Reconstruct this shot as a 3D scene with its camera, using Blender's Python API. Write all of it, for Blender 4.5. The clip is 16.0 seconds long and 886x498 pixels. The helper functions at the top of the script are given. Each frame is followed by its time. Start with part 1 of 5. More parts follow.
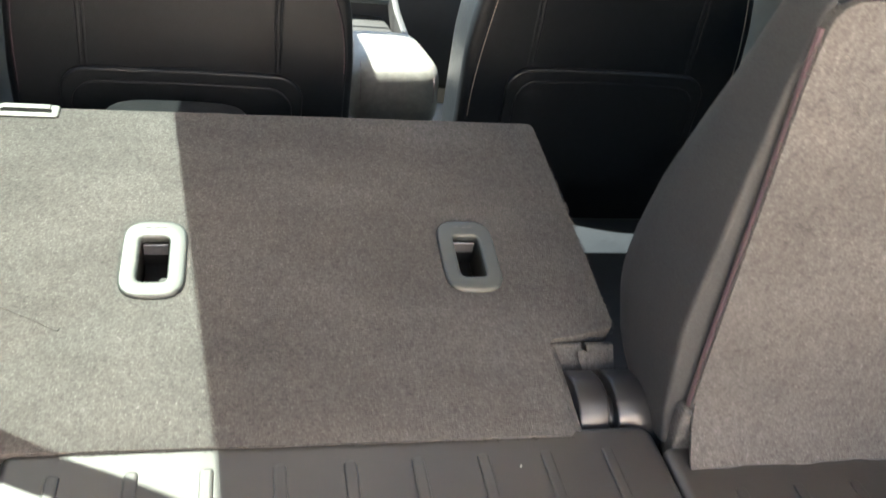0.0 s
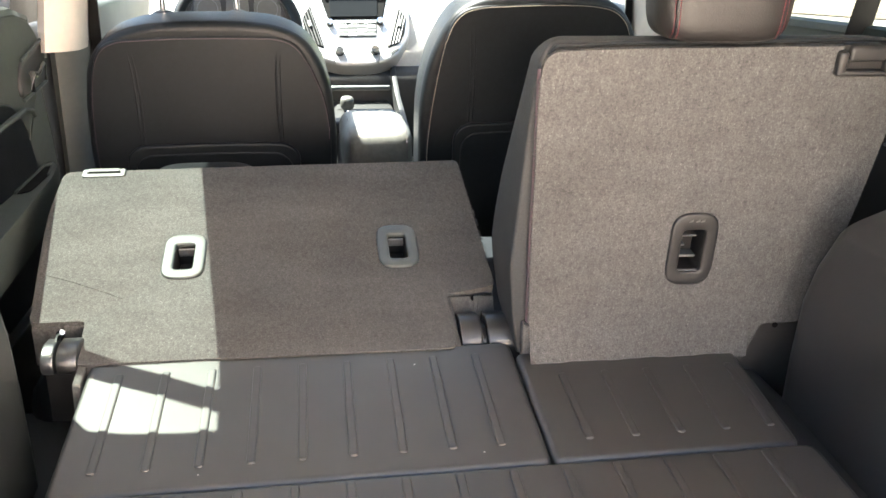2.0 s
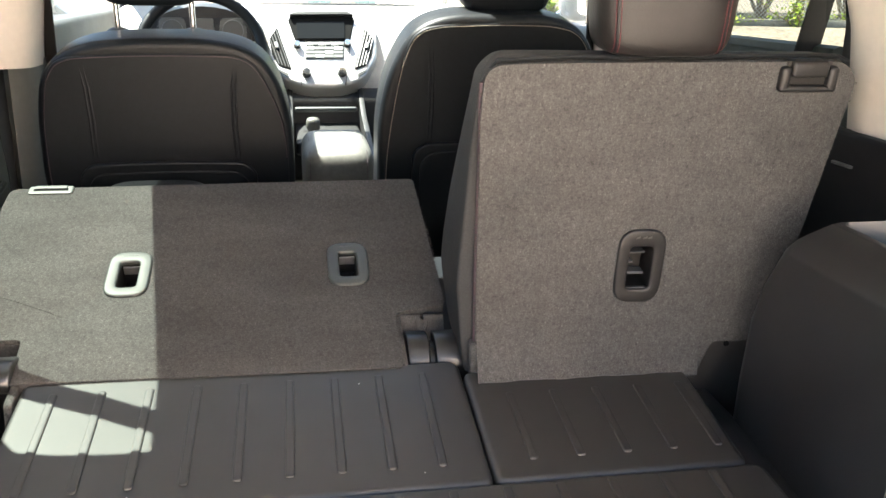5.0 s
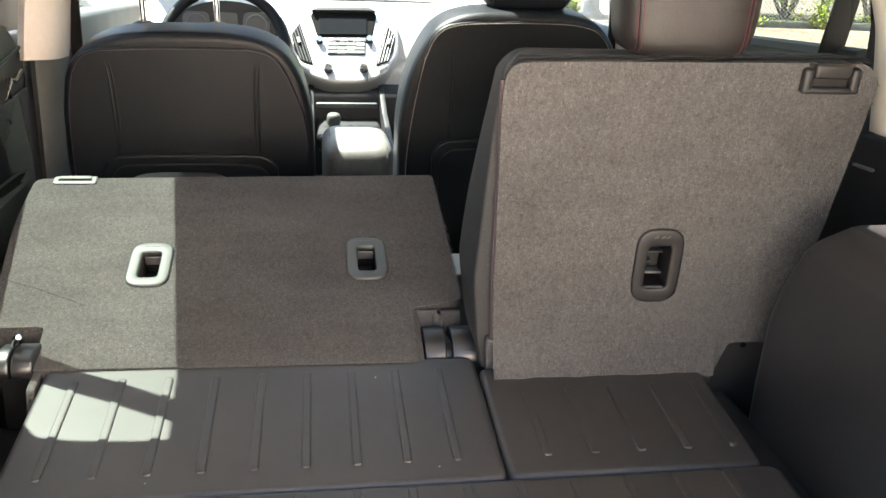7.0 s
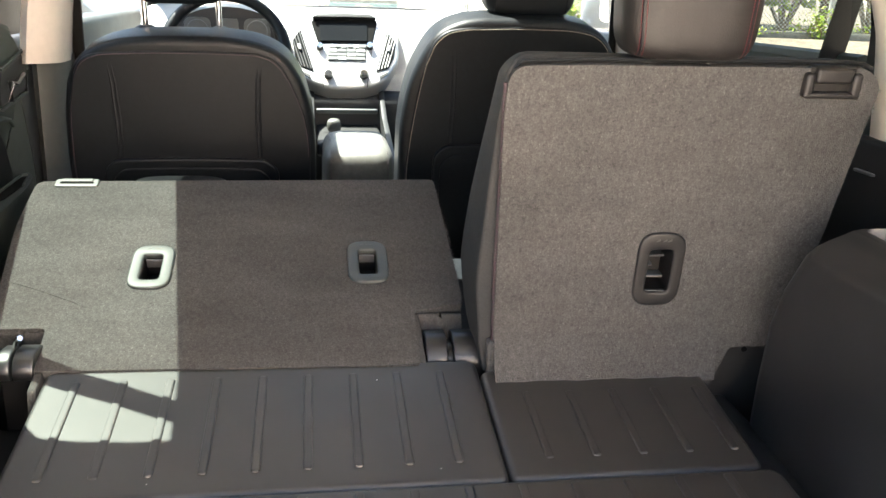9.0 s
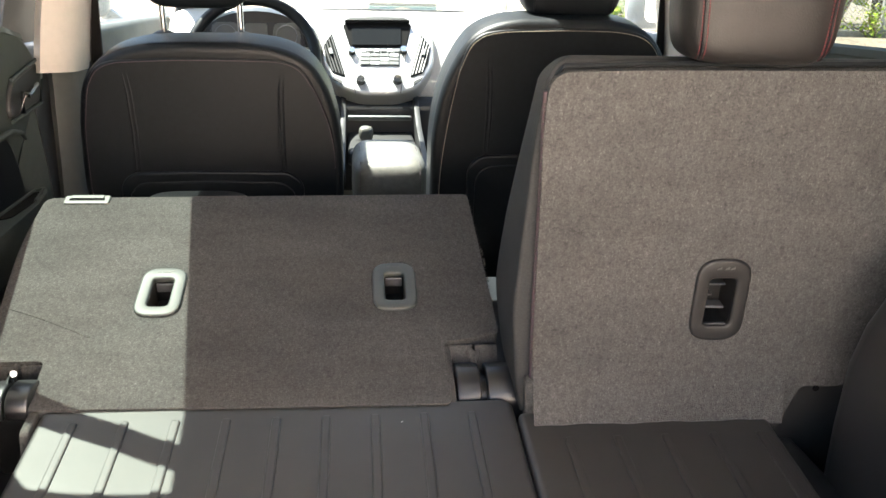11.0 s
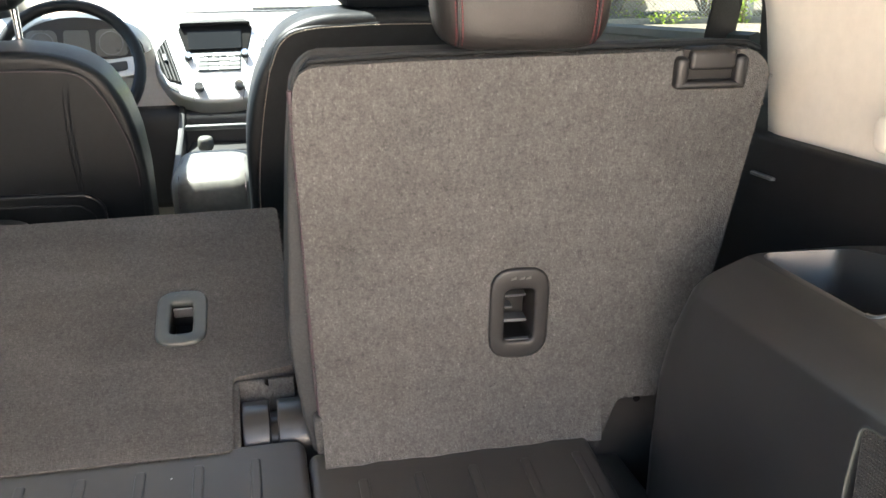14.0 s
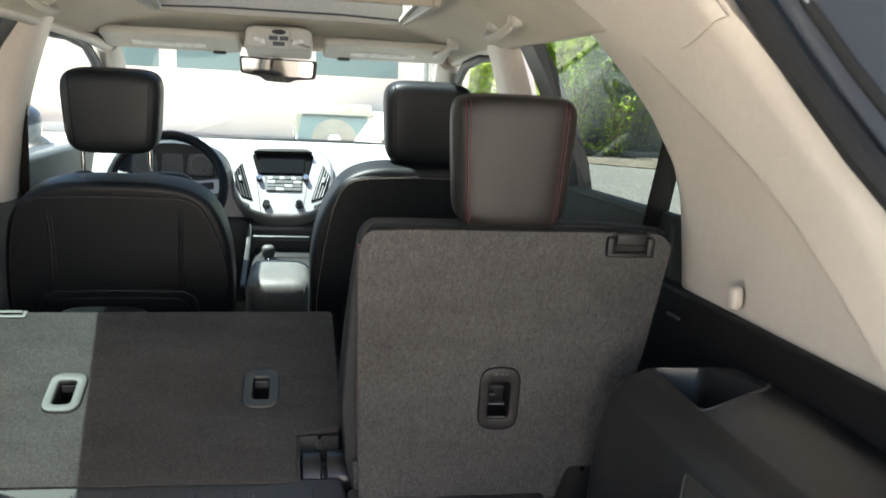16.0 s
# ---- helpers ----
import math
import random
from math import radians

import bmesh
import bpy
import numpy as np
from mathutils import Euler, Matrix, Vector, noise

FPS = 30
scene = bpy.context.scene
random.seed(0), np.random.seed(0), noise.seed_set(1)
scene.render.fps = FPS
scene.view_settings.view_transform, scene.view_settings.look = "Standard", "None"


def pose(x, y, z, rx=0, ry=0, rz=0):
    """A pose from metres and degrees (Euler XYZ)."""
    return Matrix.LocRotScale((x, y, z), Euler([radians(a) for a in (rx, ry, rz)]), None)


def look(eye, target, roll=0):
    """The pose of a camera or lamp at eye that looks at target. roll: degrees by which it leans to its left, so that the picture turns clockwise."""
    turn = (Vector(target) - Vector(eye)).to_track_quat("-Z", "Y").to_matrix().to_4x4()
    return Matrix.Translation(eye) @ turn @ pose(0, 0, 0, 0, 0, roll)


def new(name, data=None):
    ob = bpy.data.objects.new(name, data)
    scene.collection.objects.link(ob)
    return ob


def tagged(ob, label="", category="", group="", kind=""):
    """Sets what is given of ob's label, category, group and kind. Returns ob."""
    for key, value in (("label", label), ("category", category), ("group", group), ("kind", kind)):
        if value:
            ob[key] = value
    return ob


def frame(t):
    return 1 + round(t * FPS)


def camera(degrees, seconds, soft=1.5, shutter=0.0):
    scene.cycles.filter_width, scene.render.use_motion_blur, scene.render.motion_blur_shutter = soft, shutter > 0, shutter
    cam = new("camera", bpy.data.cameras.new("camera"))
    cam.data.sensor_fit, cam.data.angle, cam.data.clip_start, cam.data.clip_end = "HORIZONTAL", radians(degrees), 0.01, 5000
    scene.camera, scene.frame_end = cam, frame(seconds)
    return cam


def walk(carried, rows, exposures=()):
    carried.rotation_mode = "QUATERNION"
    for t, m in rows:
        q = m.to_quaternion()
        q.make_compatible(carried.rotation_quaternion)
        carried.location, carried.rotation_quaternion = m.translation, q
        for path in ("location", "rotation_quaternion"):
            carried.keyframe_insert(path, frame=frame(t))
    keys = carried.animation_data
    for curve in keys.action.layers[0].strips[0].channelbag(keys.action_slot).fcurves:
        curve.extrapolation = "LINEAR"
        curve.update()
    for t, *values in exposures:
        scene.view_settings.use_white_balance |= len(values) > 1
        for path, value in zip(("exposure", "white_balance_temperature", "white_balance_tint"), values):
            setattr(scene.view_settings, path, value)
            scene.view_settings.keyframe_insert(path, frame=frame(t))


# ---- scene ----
cam = camera(54.9, 16.0, shutter=0.25)
PATH = [
    (0, (-0.2808, -0.6413, 1.2715), (0.0859, 0.7618, 0.5958), 6.59),
    (0.5, (-0.1393, -0.7953, 1.2867), (-0.0021, 0.6120, 0.5379), -0.86),
    (1, (-0.1076, -0.9292, 1.3080), (-0.0196, 0.5036, 0.6013), -2.92),
    (1.5, (-0.1561, -1.0811, 1.3179), (0.0111, 0.3987, 0.7330), -0.25),
    (2, (-0.1503, -1.1526, 1.3263), (0.0779, 0.3388, 0.7936), 0.65),
    (2.5, (-0.1374, -1.1589, 1.3263), (0.0797, 0.3427, 0.8183), 0.55),
    (3, (-0.1214, -1.1554, 1.3218), (0.1189, 0.3422, 0.8123), 0.98),
    (3.5, (-0.1074, -1.1594, 1.3202), (0.1385, 0.3446, 0.8330), 1.26),
    (4, (-0.0974, -1.1556, 1.3148), (0.1615, 0.3483, 0.8339), 0.88),
    (6.5, (-0.0942, -1.1430, 1.3057), (0.1606, 0.3575, 0.8121), 1.69),
    (7, (-0.0974, -1.1543, 1.3069), (0.1326, 0.3513, 0.8167), 1.77),
    (7.5, (-0.1067, -1.1734, 1.3006), (0.1194, 0.3344, 0.8153), 2.10),
    (8, (-0.1148, -1.1806, 1.2963), (0.1152, 0.3241, 0.8034), 2.07),
    (8.5, (-0.1107, -1.1740, 1.2985), (0.1290, 0.3313, 0.8120), 1.91),
    (9, (-0.1044, -1.1580, 1.2992), (0.1305, 0.3519, 0.8248), 2.05),
    (9.5, (-0.1011, -1.1378, 1.2934), (0.1011, 0.3777, 0.8216), 2.18),
    (9.7, (-0.1010, -1.1305, 1.2926), (0.0741, 0.3881, 0.8203), 2.06),
    (11.8, (-0.0191, -0.9586, 1.2932), (0.1544, 0.5611, 0.8236), 0.68),
    (12, (0.0022, -0.9453, 1.3026), (0.2308, 0.5687, 0.8386), 0.30),
    (12.5, (0.0575, -0.9264, 1.2927), (0.3609, 0.5713, 0.8184), -0.13),
    (13, (0.0926, -0.9194, 1.2839), (0.4296, 0.5687, 0.8022), -0.47),
    (13.5, (0.1016, -0.9177, 1.2730), (0.4481, 0.5627, 0.7746), -0.35),
    (14, (0.1035, -0.9265, 1.2766), (0.4301, 0.5677, 0.8066), -0.68),
    (14.5, (0.0993, -0.9349, 1.2792), (0.3640, 0.5853, 0.8565), -1.31),
    (15, (0.0967, -0.9765, 1.2915), (0.3800, 0.5532, 0.9179), -1.20),
    (15.2, (0.0848, -1.0274, 1.3002), (0.3723, 0.5101, 0.9635), 0.10),
    (15.5, (0.0464, -1.1699, 1.3310), (0.3442, 0.3628, 0.9815), 1.72),
    (16, (0.0349, -1.3766, 1.4100), (0.3163, 0.1735, 1.1305), 2.77),
]
EXPOSURES = [(0, 4.71, 6580, 4), (1.0, 4.96, 6580, 4), (1.6, 4.91, 6580, 4), (2.6, 4.21, 6580, 4), (4.0, 4.0, 6580, 4), (6.5, 4.1, 6580, 4), (9.7, 4.06, 6580, 4), (11.8, 3.79, 6580, 4), (12.5, 3.59, 6580, 4), (13.0, 4.14, 6480, 3), (14.5, 4.24, 6380, 3), (15.2, 3.79, 6500, 3), (15.6, 3.39, 6100, 2), (16.0, 2.91, 5900, -1)]
walk(cam, [(t, look(eye, target, roll)) for t, eye, target, roll in PATH], EXPOSURES)

# ---- world, sun, exposure ----
SUN = Vector((-0.39, 0.20, 1.0)).normalized()
world = bpy.data.worlds.new("sky")
scene.world = world
world.use_nodes = True
wn = world.node_tree.nodes
sky = wn.new("ShaderNodeTexSky")
sky.sky_type, sky.sun_disc = "NISHITA", False
sky.dust_density, sky.ozone_density = 1.3, 0.8
sky.sun_elevation = math.asin(SUN.z)
sky.sun_rotation = math.atan2(SUN.x, SUN.y)
wn["Background"].inputs["Strength"].default_value = 0.05
world.node_tree.links.new(sky.outputs["Color"], wn["Background"].inputs["Color"])
sun_data = bpy.data.lights.new("sun", "SUN")
sun_data.energy, sun_data.angle, sun_data.color = 5.0, radians(0.5), (1.0, 0.93, 0.885)
sun = new("sun", sun_data)
sun.matrix_world = look(SUN * 20, (0, 0, 0))


# ---- materials ----
def material(name, color, rough=0.5, metal=0.0, vary=0.25, scale=40.0, bump=0.0, bump_scale=800.0, coat=0.0, spec=0.5,
             sheen=0.0, stain=0.0, stain_scale=6.0, depth=0.001, detail=4, coat_rough=0.03):
    """Principled surface with fine grain, broad stains and relief."""
    m = bpy.data.materials.new(name)
    m.use_nodes = True
    n, k = m.node_tree.nodes, m.node_tree.links
    p = n["Principled BSDF"]
    p.inputs["Metallic"].default_value = metal
    p.inputs["Coat Weight"].default_value = coat
    p.inputs["Coat Roughness"].default_value = coat_rough
    p.inputs["Specular IOR Level"].default_value = spec
    p.inputs["Sheen Weight"].default_value = sheen
    tc = n.new("ShaderNodeTexCoord")
    fine = n.new("ShaderNodeTexNoise")
    fine.inputs["Scale"].default_value, fine.inputs["Detail"].default_value = scale, detail
    fine.inputs["Roughness"].default_value = 0.62
    broad = n.new("ShaderNodeTexNoise")
    broad.inputs["Scale"].default_value, broad.inputs["Detail"].default_value = stain_scale, 5
    for t in (fine, broad):
        k.new(tc.outputs["Object"], t.inputs["Vector"])
    ramp = n.new("ShaderNodeMapRange")
    ramp.inputs["From Min"].default_value, ramp.inputs["From Max"].default_value = 0.3, 0.7
    ramp.inputs["To Min"].default_value, ramp.inputs["To Max"].default_value = 1 - vary, 1 + vary
    k.new(fine.outputs["Fac"], ramp.inputs["Value"])
    wide = n.new("ShaderNodeMapRange")
    wide.inputs["From Min"].default_value, wide.inputs["From Max"].default_value = 0.3, 0.7
    wide.inputs["To Min"].default_value, wide.inputs["To Max"].default_value = 1 - stain, 1 + stain
    k.new(broad.outputs["Fac"], wide.inputs["Value"])
    mul = n.new("ShaderNodeMath")
    mul.operation = "MULTIPLY"
    k.new(ramp.outputs["Result"], mul.inputs[0])
    k.new(wide.outputs["Result"], mul.inputs[1])
    sc = n.new("ShaderNodeVectorMath")
    sc.operation = "SCALE"
    sc.inputs[0].default_value = color
    k.new(mul.outputs["Value"], sc.inputs["Scale"])
    k.new(sc.outputs["Vector"], p.inputs["Base Color"])
    rr = n.new("ShaderNodeMapRange")
    rr.inputs["From Min"].default_value, rr.inputs["From Max"].default_value = 0.3, 0.7
    rr.inputs["To Min"].default_value, rr.inputs["To Max"].default_value = max(0.02, rough - 0.06), min(1, rough + 0.06)
    k.new(broad.outputs["Fac"], rr.inputs["Value"])
    k.new(rr.outputs["Result"], p.inputs["Roughness"])
    if bump:
        grain = n.new("ShaderNodeTexNoise")
        grain.inputs["Scale"].default_value, grain.inputs["Detail"].default_value = bump_scale, 3
        k.new(tc.outputs["Object"], grain.inputs["Vector"])
        b = n.new("ShaderNodeBump")
        b.inputs["Strength"].default_value, b.inputs["Distance"].default_value = bump, depth
        k.new(grain.outputs["Fac"], b.inputs["Height"])
        k.new(b.outputs["Normal"], p.inputs["Normal"])
    return m


def glass(name, tint, gloss=1.0):
    """A thin pane: tinted see-through with a gloss that grows at grazing angles."""
    m = bpy.data.materials.new(name)
    m.use_nodes = True
    n, k = m.node_tree.nodes, m.node_tree.links
    n.remove(n["Principled BSDF"])
    clear, shine, mix, fr = (n.new("ShaderNodeBsdfTransparent"), n.new("ShaderNodeBsdfGlossy"),
                             n.new("ShaderNodeMixShader"), n.new("ShaderNodeLayerWeight"))
    clear.inputs["Color"].default_value = (*tint, 1)
    shine.inputs["Roughness"].default_value = 0.02
    shine.inputs["Color"].default_value = (gloss, gloss, gloss, 1)
    power, low = n.new("ShaderNodeMath"), n.new("ShaderNodeMath")
    power.operation, power.inputs[1].default_value = "POWER", 4.0
    low.operation, low.inputs[1].default_value, low.inputs[2].default_value = "MULTIPLY_ADD", 0.5, 0.02
    fr.inputs["Blend"].default_value = 0.5
    k.new(fr.outputs["Facing"], power.inputs[0])
    k.new(power.outputs["Value"], low.inputs[0])
    k.new(low.outputs["Value"], mix.inputs["Fac"])
    k.new(clear.outputs["BSDF"], mix.inputs[1])
    k.new(shine.outputs["BSDF"], mix.inputs[2])
    k.new(mix.outputs["Shader"], n["Material Output"].inputs["Surface"])
    return m


def carpet_material():
    """Needled carpet: brushed fibre clumps, pale flecks, dark pits and broad nap patches."""
    m = material("carpet", (0.0690, 0.0674, 0.0653), 0.95, vary=0.25, scale=380, bump=0.75, bump_scale=680, spec=0.05, stain=0.12, stain_scale=7, depth=0.0022, detail=3)
    n, k = m.node_tree.nodes, m.node_tree.links
    p = n["Principled BSDF"]
    base = p.inputs["Base Color"].links[0].from_socket
    tc = [x for x in n if x.bl_idname == "ShaderNodeTexCoord"][0]

    def layer(sx, sy, sz, turn, scale, lo, hi, v0, v1, detail=2):
        mp, no, r = n.new("ShaderNodeMapping"), n.new("ShaderNodeTexNoise"), n.new("ShaderNodeMapRange")
        mp.inputs["Scale"].default_value = (sx, sy, sz)
        mp.inputs["Rotation"].default_value = turn
        no.inputs["Scale"].default_value, no.inputs["Detail"].default_value = scale, detail
        r.inputs["From Min"].default_value, r.inputs["From Max"].default_value = lo, hi
        r.inputs["To Min"].default_value, r.inputs["To Max"].default_value = v0, v1
        k.new(tc.outputs["Object"], mp.inputs["Vector"])
        k.new(mp.outputs["Vector"], no.inputs["Vector"])
        k.new(no.outputs["Fac"], r.inputs["Value"])
        return r.outputs["Result"]
    for out in (layer(1, .45, .45, (0, 0, .5), 520, .58, .74, 1.0, 1.45),
                layer(.5, 1, .6, (0, .6, 0), 380, .28, .44, .78, 1.0),
                layer(1, .6, .5, (.3, 0, .8), 170, .30, .70, .88, 1.12, 3),
                layer(.35, 1, 1, (.2, .3, .6), 22, .35, .65, .94, 1.06, 3)):
        sc = n.new("ShaderNodeVectorMath")
        sc.operation = "SCALE"
        k.new(base, sc.inputs[0])
        k.new(out, sc.inputs["Scale"])
        base = sc.outputs["Vector"]
    k.new(base, p.inputs["Base Color"])
    return m


CARPET = carpet_material()
PLASTIC = material("moulded_plastic", (0.0088, 0.0074, 0.0064), 0.55, spec=1.0, coat=0.75, coat_rough=0.56, vary=0.12, scale=60, bump=0.25, bump_scale=1400, stain=0.12, stain_scale=9, depth=0.0006)
PLASTIC_W = material("side_trim_plastic", (0.0090, 0.0095, 0.0106), 0.39, vary=0.12, scale=60, bump=0.10, bump_scale=1400, stain=0.12, stain_scale=9, depth=0.0006, spec=1.0, coat=0.3, coat_rough=0.32)
PLASTIC_D = material("dark_plastic", (0.016, 0.016, 0.016), 0.5, vary=0.12, scale=60, bump=0.2, bump_scale=1400, depth=0.0006)
TRAY = material("tray_plastic", (0.012, 0.012, 0.0128), 0.62, spec=0.35, vary=0.1, scale=60, bump=0.12, bump_scale=1400, depth=0.0006)
HINGE = material("hinge_plastic", (0.017, 0.017, 0.018), 0.38, spec=0.55, vary=0.1, scale=80, bump=0.1, bump_scale=1500, depth=0.0004)
BEZEL_D = material("dark_bezel_plastic", (0.0125, 0.0118, 0.0120), 0.45, spec=0.45, vary=0.1, scale=80, bump=0.15, bump_scale=1600, depth=0.0005)
BEZEL = material("bezel_plastic", (0.013, 0.0185, 0.0165), 0.57, spec=1.0, coat=0.45, coat_rough=0.58, vary=0.1, scale=80, bump=0.15, bump_scale=1600, depth=0.0005)
# black leather painted far lighter so armrest and knob look sunlit
LEATHER_LIT = material("sunlit_leather", (0.068, 0.068, 0.060), 0.50, spec=0.5, vary=0.2, scale=90, bump=0.3, bump_scale=420, stain=0.1, depth=0.001)
LEATHER = material("black_leather", (0.0046, 0.0060, 0.0076), 0.44, spec=0.24, vary=0.2, scale=90, bump=0.35, bump_scale=420, stain=0.15, depth=0.001)
LEATHER_G = material("grey_leather", (0.0112, 0.0102, 0.0100), 0.46, spec=0.26, vary=0.12, scale=90, bump=0.35, bump_scale=480, stain=0.08, depth=0.0008)
CLOTH = material("grey_side_cloth", (0.027, 0.028, 0.029), 0.7, vary=0.25, scale=400, bump=0.4, bump_scale=700, spec=0.25)
BEIGE = material("beige_trim", (0.50, 0.455, 0.40), 0.48, vary=0.04, scale=60, bump=0.12, bump_scale=900, stain=0.04, depth=0.0006)
LINER = material("headliner_cloth", (0.55, 0.515, 0.44), 0.95, vary=0.08, scale=300, bump=0.3, bump_scale=700, stain=0.04, spec=0.15)
PALE = material("pale_grey_vinyl", (0.47, 0.455, 0.41), 0.55, vary=0.05, scale=80, bump=0.2, bump_scale=900, stain=0.05, depth=0.0006)
CHROME = material("chrome", (0.75, 0.75, 0.75), 0.12, metal=1.0, vary=0.03)
SILVER = material("silver_paint", (0.50, 0.50, 0.49), 0.35, metal=0.6, vary=0.05, scale=200)
STEEL = material("grey_steel", (0.16, 0.16, 0.165), 0.4, metal=0.7, vary=0.15, scale=90)
# near-black paint for the shade inside recesses, several drawn as raised blocks
SHADE = material("cavity_shade", (0.006, 0.006, 0.006), 0.9, spec=0.1)
SCREEN = material("screen_glass", (0.010, 0.011, 0.012), 0.22, vary=0.02, spec=0.05)
PANEL_K = material("side_panel_plastic", (0.0075, 0.0072, 0.0078), 0.6, vary=0.1, scale=60, bump=0.15, bump_scale=1400, spec=0.2, depth=0.0006)
SUNROOF = material("sunroof_frame", (0.36, 0.33, 0.28), 0.7, vary=0.08, scale=120)
# darkened plastic: the shade inside slots and gaps is in its colour
RECESS = material("shaded_recess_plastic", (0.010, 0.0093, 0.0089), 0.4, vary=0.1, scale=80, spec=0.4)
RED = material("red_thread", (0.085, 0.010, 0.014), 0.7, vary=0.2, scale=900)
PIPING = material("dull_piping", (0.045, 0.026, 0.034), 0.7, vary=0.2, scale=900)
TAN = material("tan_thread", (0.24, 0.205, 0.165), 0.7, vary=0.2, scale=900)
RUBBER = material("rubber_seal", (0.014, 0.0145, 0.016), 0.55, vary=0.15, bump=0.2, bump_scale=500)
PAINT = material("dark_body_paint", (0.075, 0.088, 0.115), 0.34, metal=0.45, coat=0.6, vary=0.08, scale=500)
BELT = material("belt_webbing", (0.013, 0.0125, 0.0122), 0.8, spec=0.15, vary=0.3, scale=500, bump=0.4, bump_scale=900)
NET = material("net_cord", (0.010, 0.010, 0.010), 0.8)
ASPHALT = material("pale_asphalt", (0.56, 0.478, 0.39), 0.9, vary=0.3, scale=30, bump=0.5, bump_scale=120, stain=0.2, stain_scale=0.6, depth=0.01)
# lot paving painted darker, making up for too little tint in the side glass
PAVE_DIM = material("dimmed_paving", (0.115, 0.110, 0.096), 0.92, vary=0.3, scale=30, bump=0.4, bump_scale=90, stain=0.25, stain_scale=1.2, depth=0.01)
DIRT = material("leaf_litter", (0.10, 0.082, 0.06), 0.95, vary=0.5, scale=25, bump=0.8, bump_scale=40, stain=0.35, stain_scale=2.5, depth=0.02)
CONCRETE = material("kerb_concrete", (0.23, 0.215, 0.18), 0.9, vary=0.2, scale=30, bump=0.4, bump_scale=90, stain=0.2, stain_scale=2, depth=0.01)
GALV = material("galvanised_wire", (0.30, 0.305, 0.30), 0.6, metal=0.3, vary=0.15)
# warm tint also colours the light bounced off the added walls
WALLW = material("white_render", (0.86, 0.75, 0.68), 0.8, vary=0.05, scale=20, stain=0.06, stain_scale=0.7)
PANE_D = material("dark_pane", (0.13, 0.19, 0.20), 0.35, vary=0.05, spec=0.15)
PAINT_W = material("pale_car_paint", (0.26, 0.24, 0.17), 0.3, coat=0.5, vary=0.04)
TYRE = material("tyre_rubber", (0.025, 0.025, 0.025), 0.8)
WHITE = material("white_print", (0.7, 0.7, 0.68), 0.6)
def leaf_material():
    """Thin leaves that let light through, in varied greens."""
    m = bpy.data.materials.new("leaf")
    m.use_nodes = True
    n, k = m.node_tree.nodes, m.node_tree.links
    n.remove(n["Principled BSDF"])
    geo, ramp = n.new("ShaderNodeNewGeometry"), n.new("ShaderNodeValToRGB")
    ramp.color_ramp.elements[0].color, ramp.color_ramp.elements[1].color = (0.20, 0.32, 0.04, 1), (0.50, 0.60, 0.12, 1)
    k.new(geo.outputs["Random Per Island"], ramp.inputs["Fac"])
    top, thin, mix = n.new("ShaderNodeBsdfDiffuse"), n.new("ShaderNodeBsdfTranslucent"), n.new("ShaderNodeMixShader")
    mix.inputs["Fac"].default_value = 0.5
    for sh in (top, thin):
        k.new(ramp.outputs["Color"], sh.inputs["Color"])
    k.new(top.outputs["BSDF"], mix.inputs[1])
    k.new(thin.outputs["BSDF"], mix.inputs[2])
    k.new(mix.outputs["Shader"], n["Material Output"].inputs["Surface"])
    return m


LEAF = leaf_material()
TWIG = material("twig", (0.16, 0.12, 0.08), 0.9)
GLASS_F = glass("clear_glass", (0.71, 0.74, 0.73))
GLASS_R = glass("privacy_glass", (0.41, 0.44, 0.42))
GLASS_S = glass("sunroof_glass", (0.80, 0.82, 0.81))


# ---- mesh helpers ----
def part(name, bm, mat, parent=None, label="", smooth=True):
    """Links a bmesh as one mesh object, under a thing or a part."""
    bmesh.ops.recalc_face_normals(bm, faces=bm.faces)
    me = bpy.data.meshes.new(name)
    bm.to_mesh(me)
    bm.free()
    if smooth:
        me.shade_smooth()
        me.set_sharp_from_angle(angle=radians(38))
    me.materials.append(mat)
    ob = new(name, me)
    if parent is not None:
        ob.parent = parent
    if label:
        tagged(ob, label=label)
    return ob


def thing(name, label, category, group="", kind=""):
    return tagged(new(name), label, category, group, kind)


def structure(name, bm, mat, label, category):
    return tagged(part(name, bm, mat), label, category, kind="structure")


def rbox(x0, x1, y0, y1, z0, z1, r=0.01, seg=3, m=None, bm=None):
    """A box with rounded edges."""
    b = bmesh.new()
    v = [b.verts.new((x, y, z)) for x in (x0, x1) for y in (y0, y1) for z in (z0, z1)]
    for f in ((0, 1, 3, 2), (4, 6, 7, 5), (0, 4, 5, 1), (2, 3, 7, 6), (0, 2, 6, 4), (1, 5, 7, 3)):
        b.faces.new([v[i] for i in f])
    bmesh.ops.recalc_face_normals(b, faces=b.faces)
    if r:
        r = min(r, 0.49 * min(x1 - x0, y1 - y0, z1 - z0))
        bmesh.ops.bevel(b, geom=b.edges[:], offset=r, segments=seg, profile=0.5, affect="EDGES")
    if m is not None:
        bmesh.ops.transform(b, matrix=m, verts=b.verts)
    return join(bm, b) if bm is not None else b


def join(bm, b):
    me = bpy.data.meshes.new("tmp")
    b.to_mesh(me)
    b.free()
    bm.from_mesh(me)
    bpy.data.meshes.remove(me)
    return bm


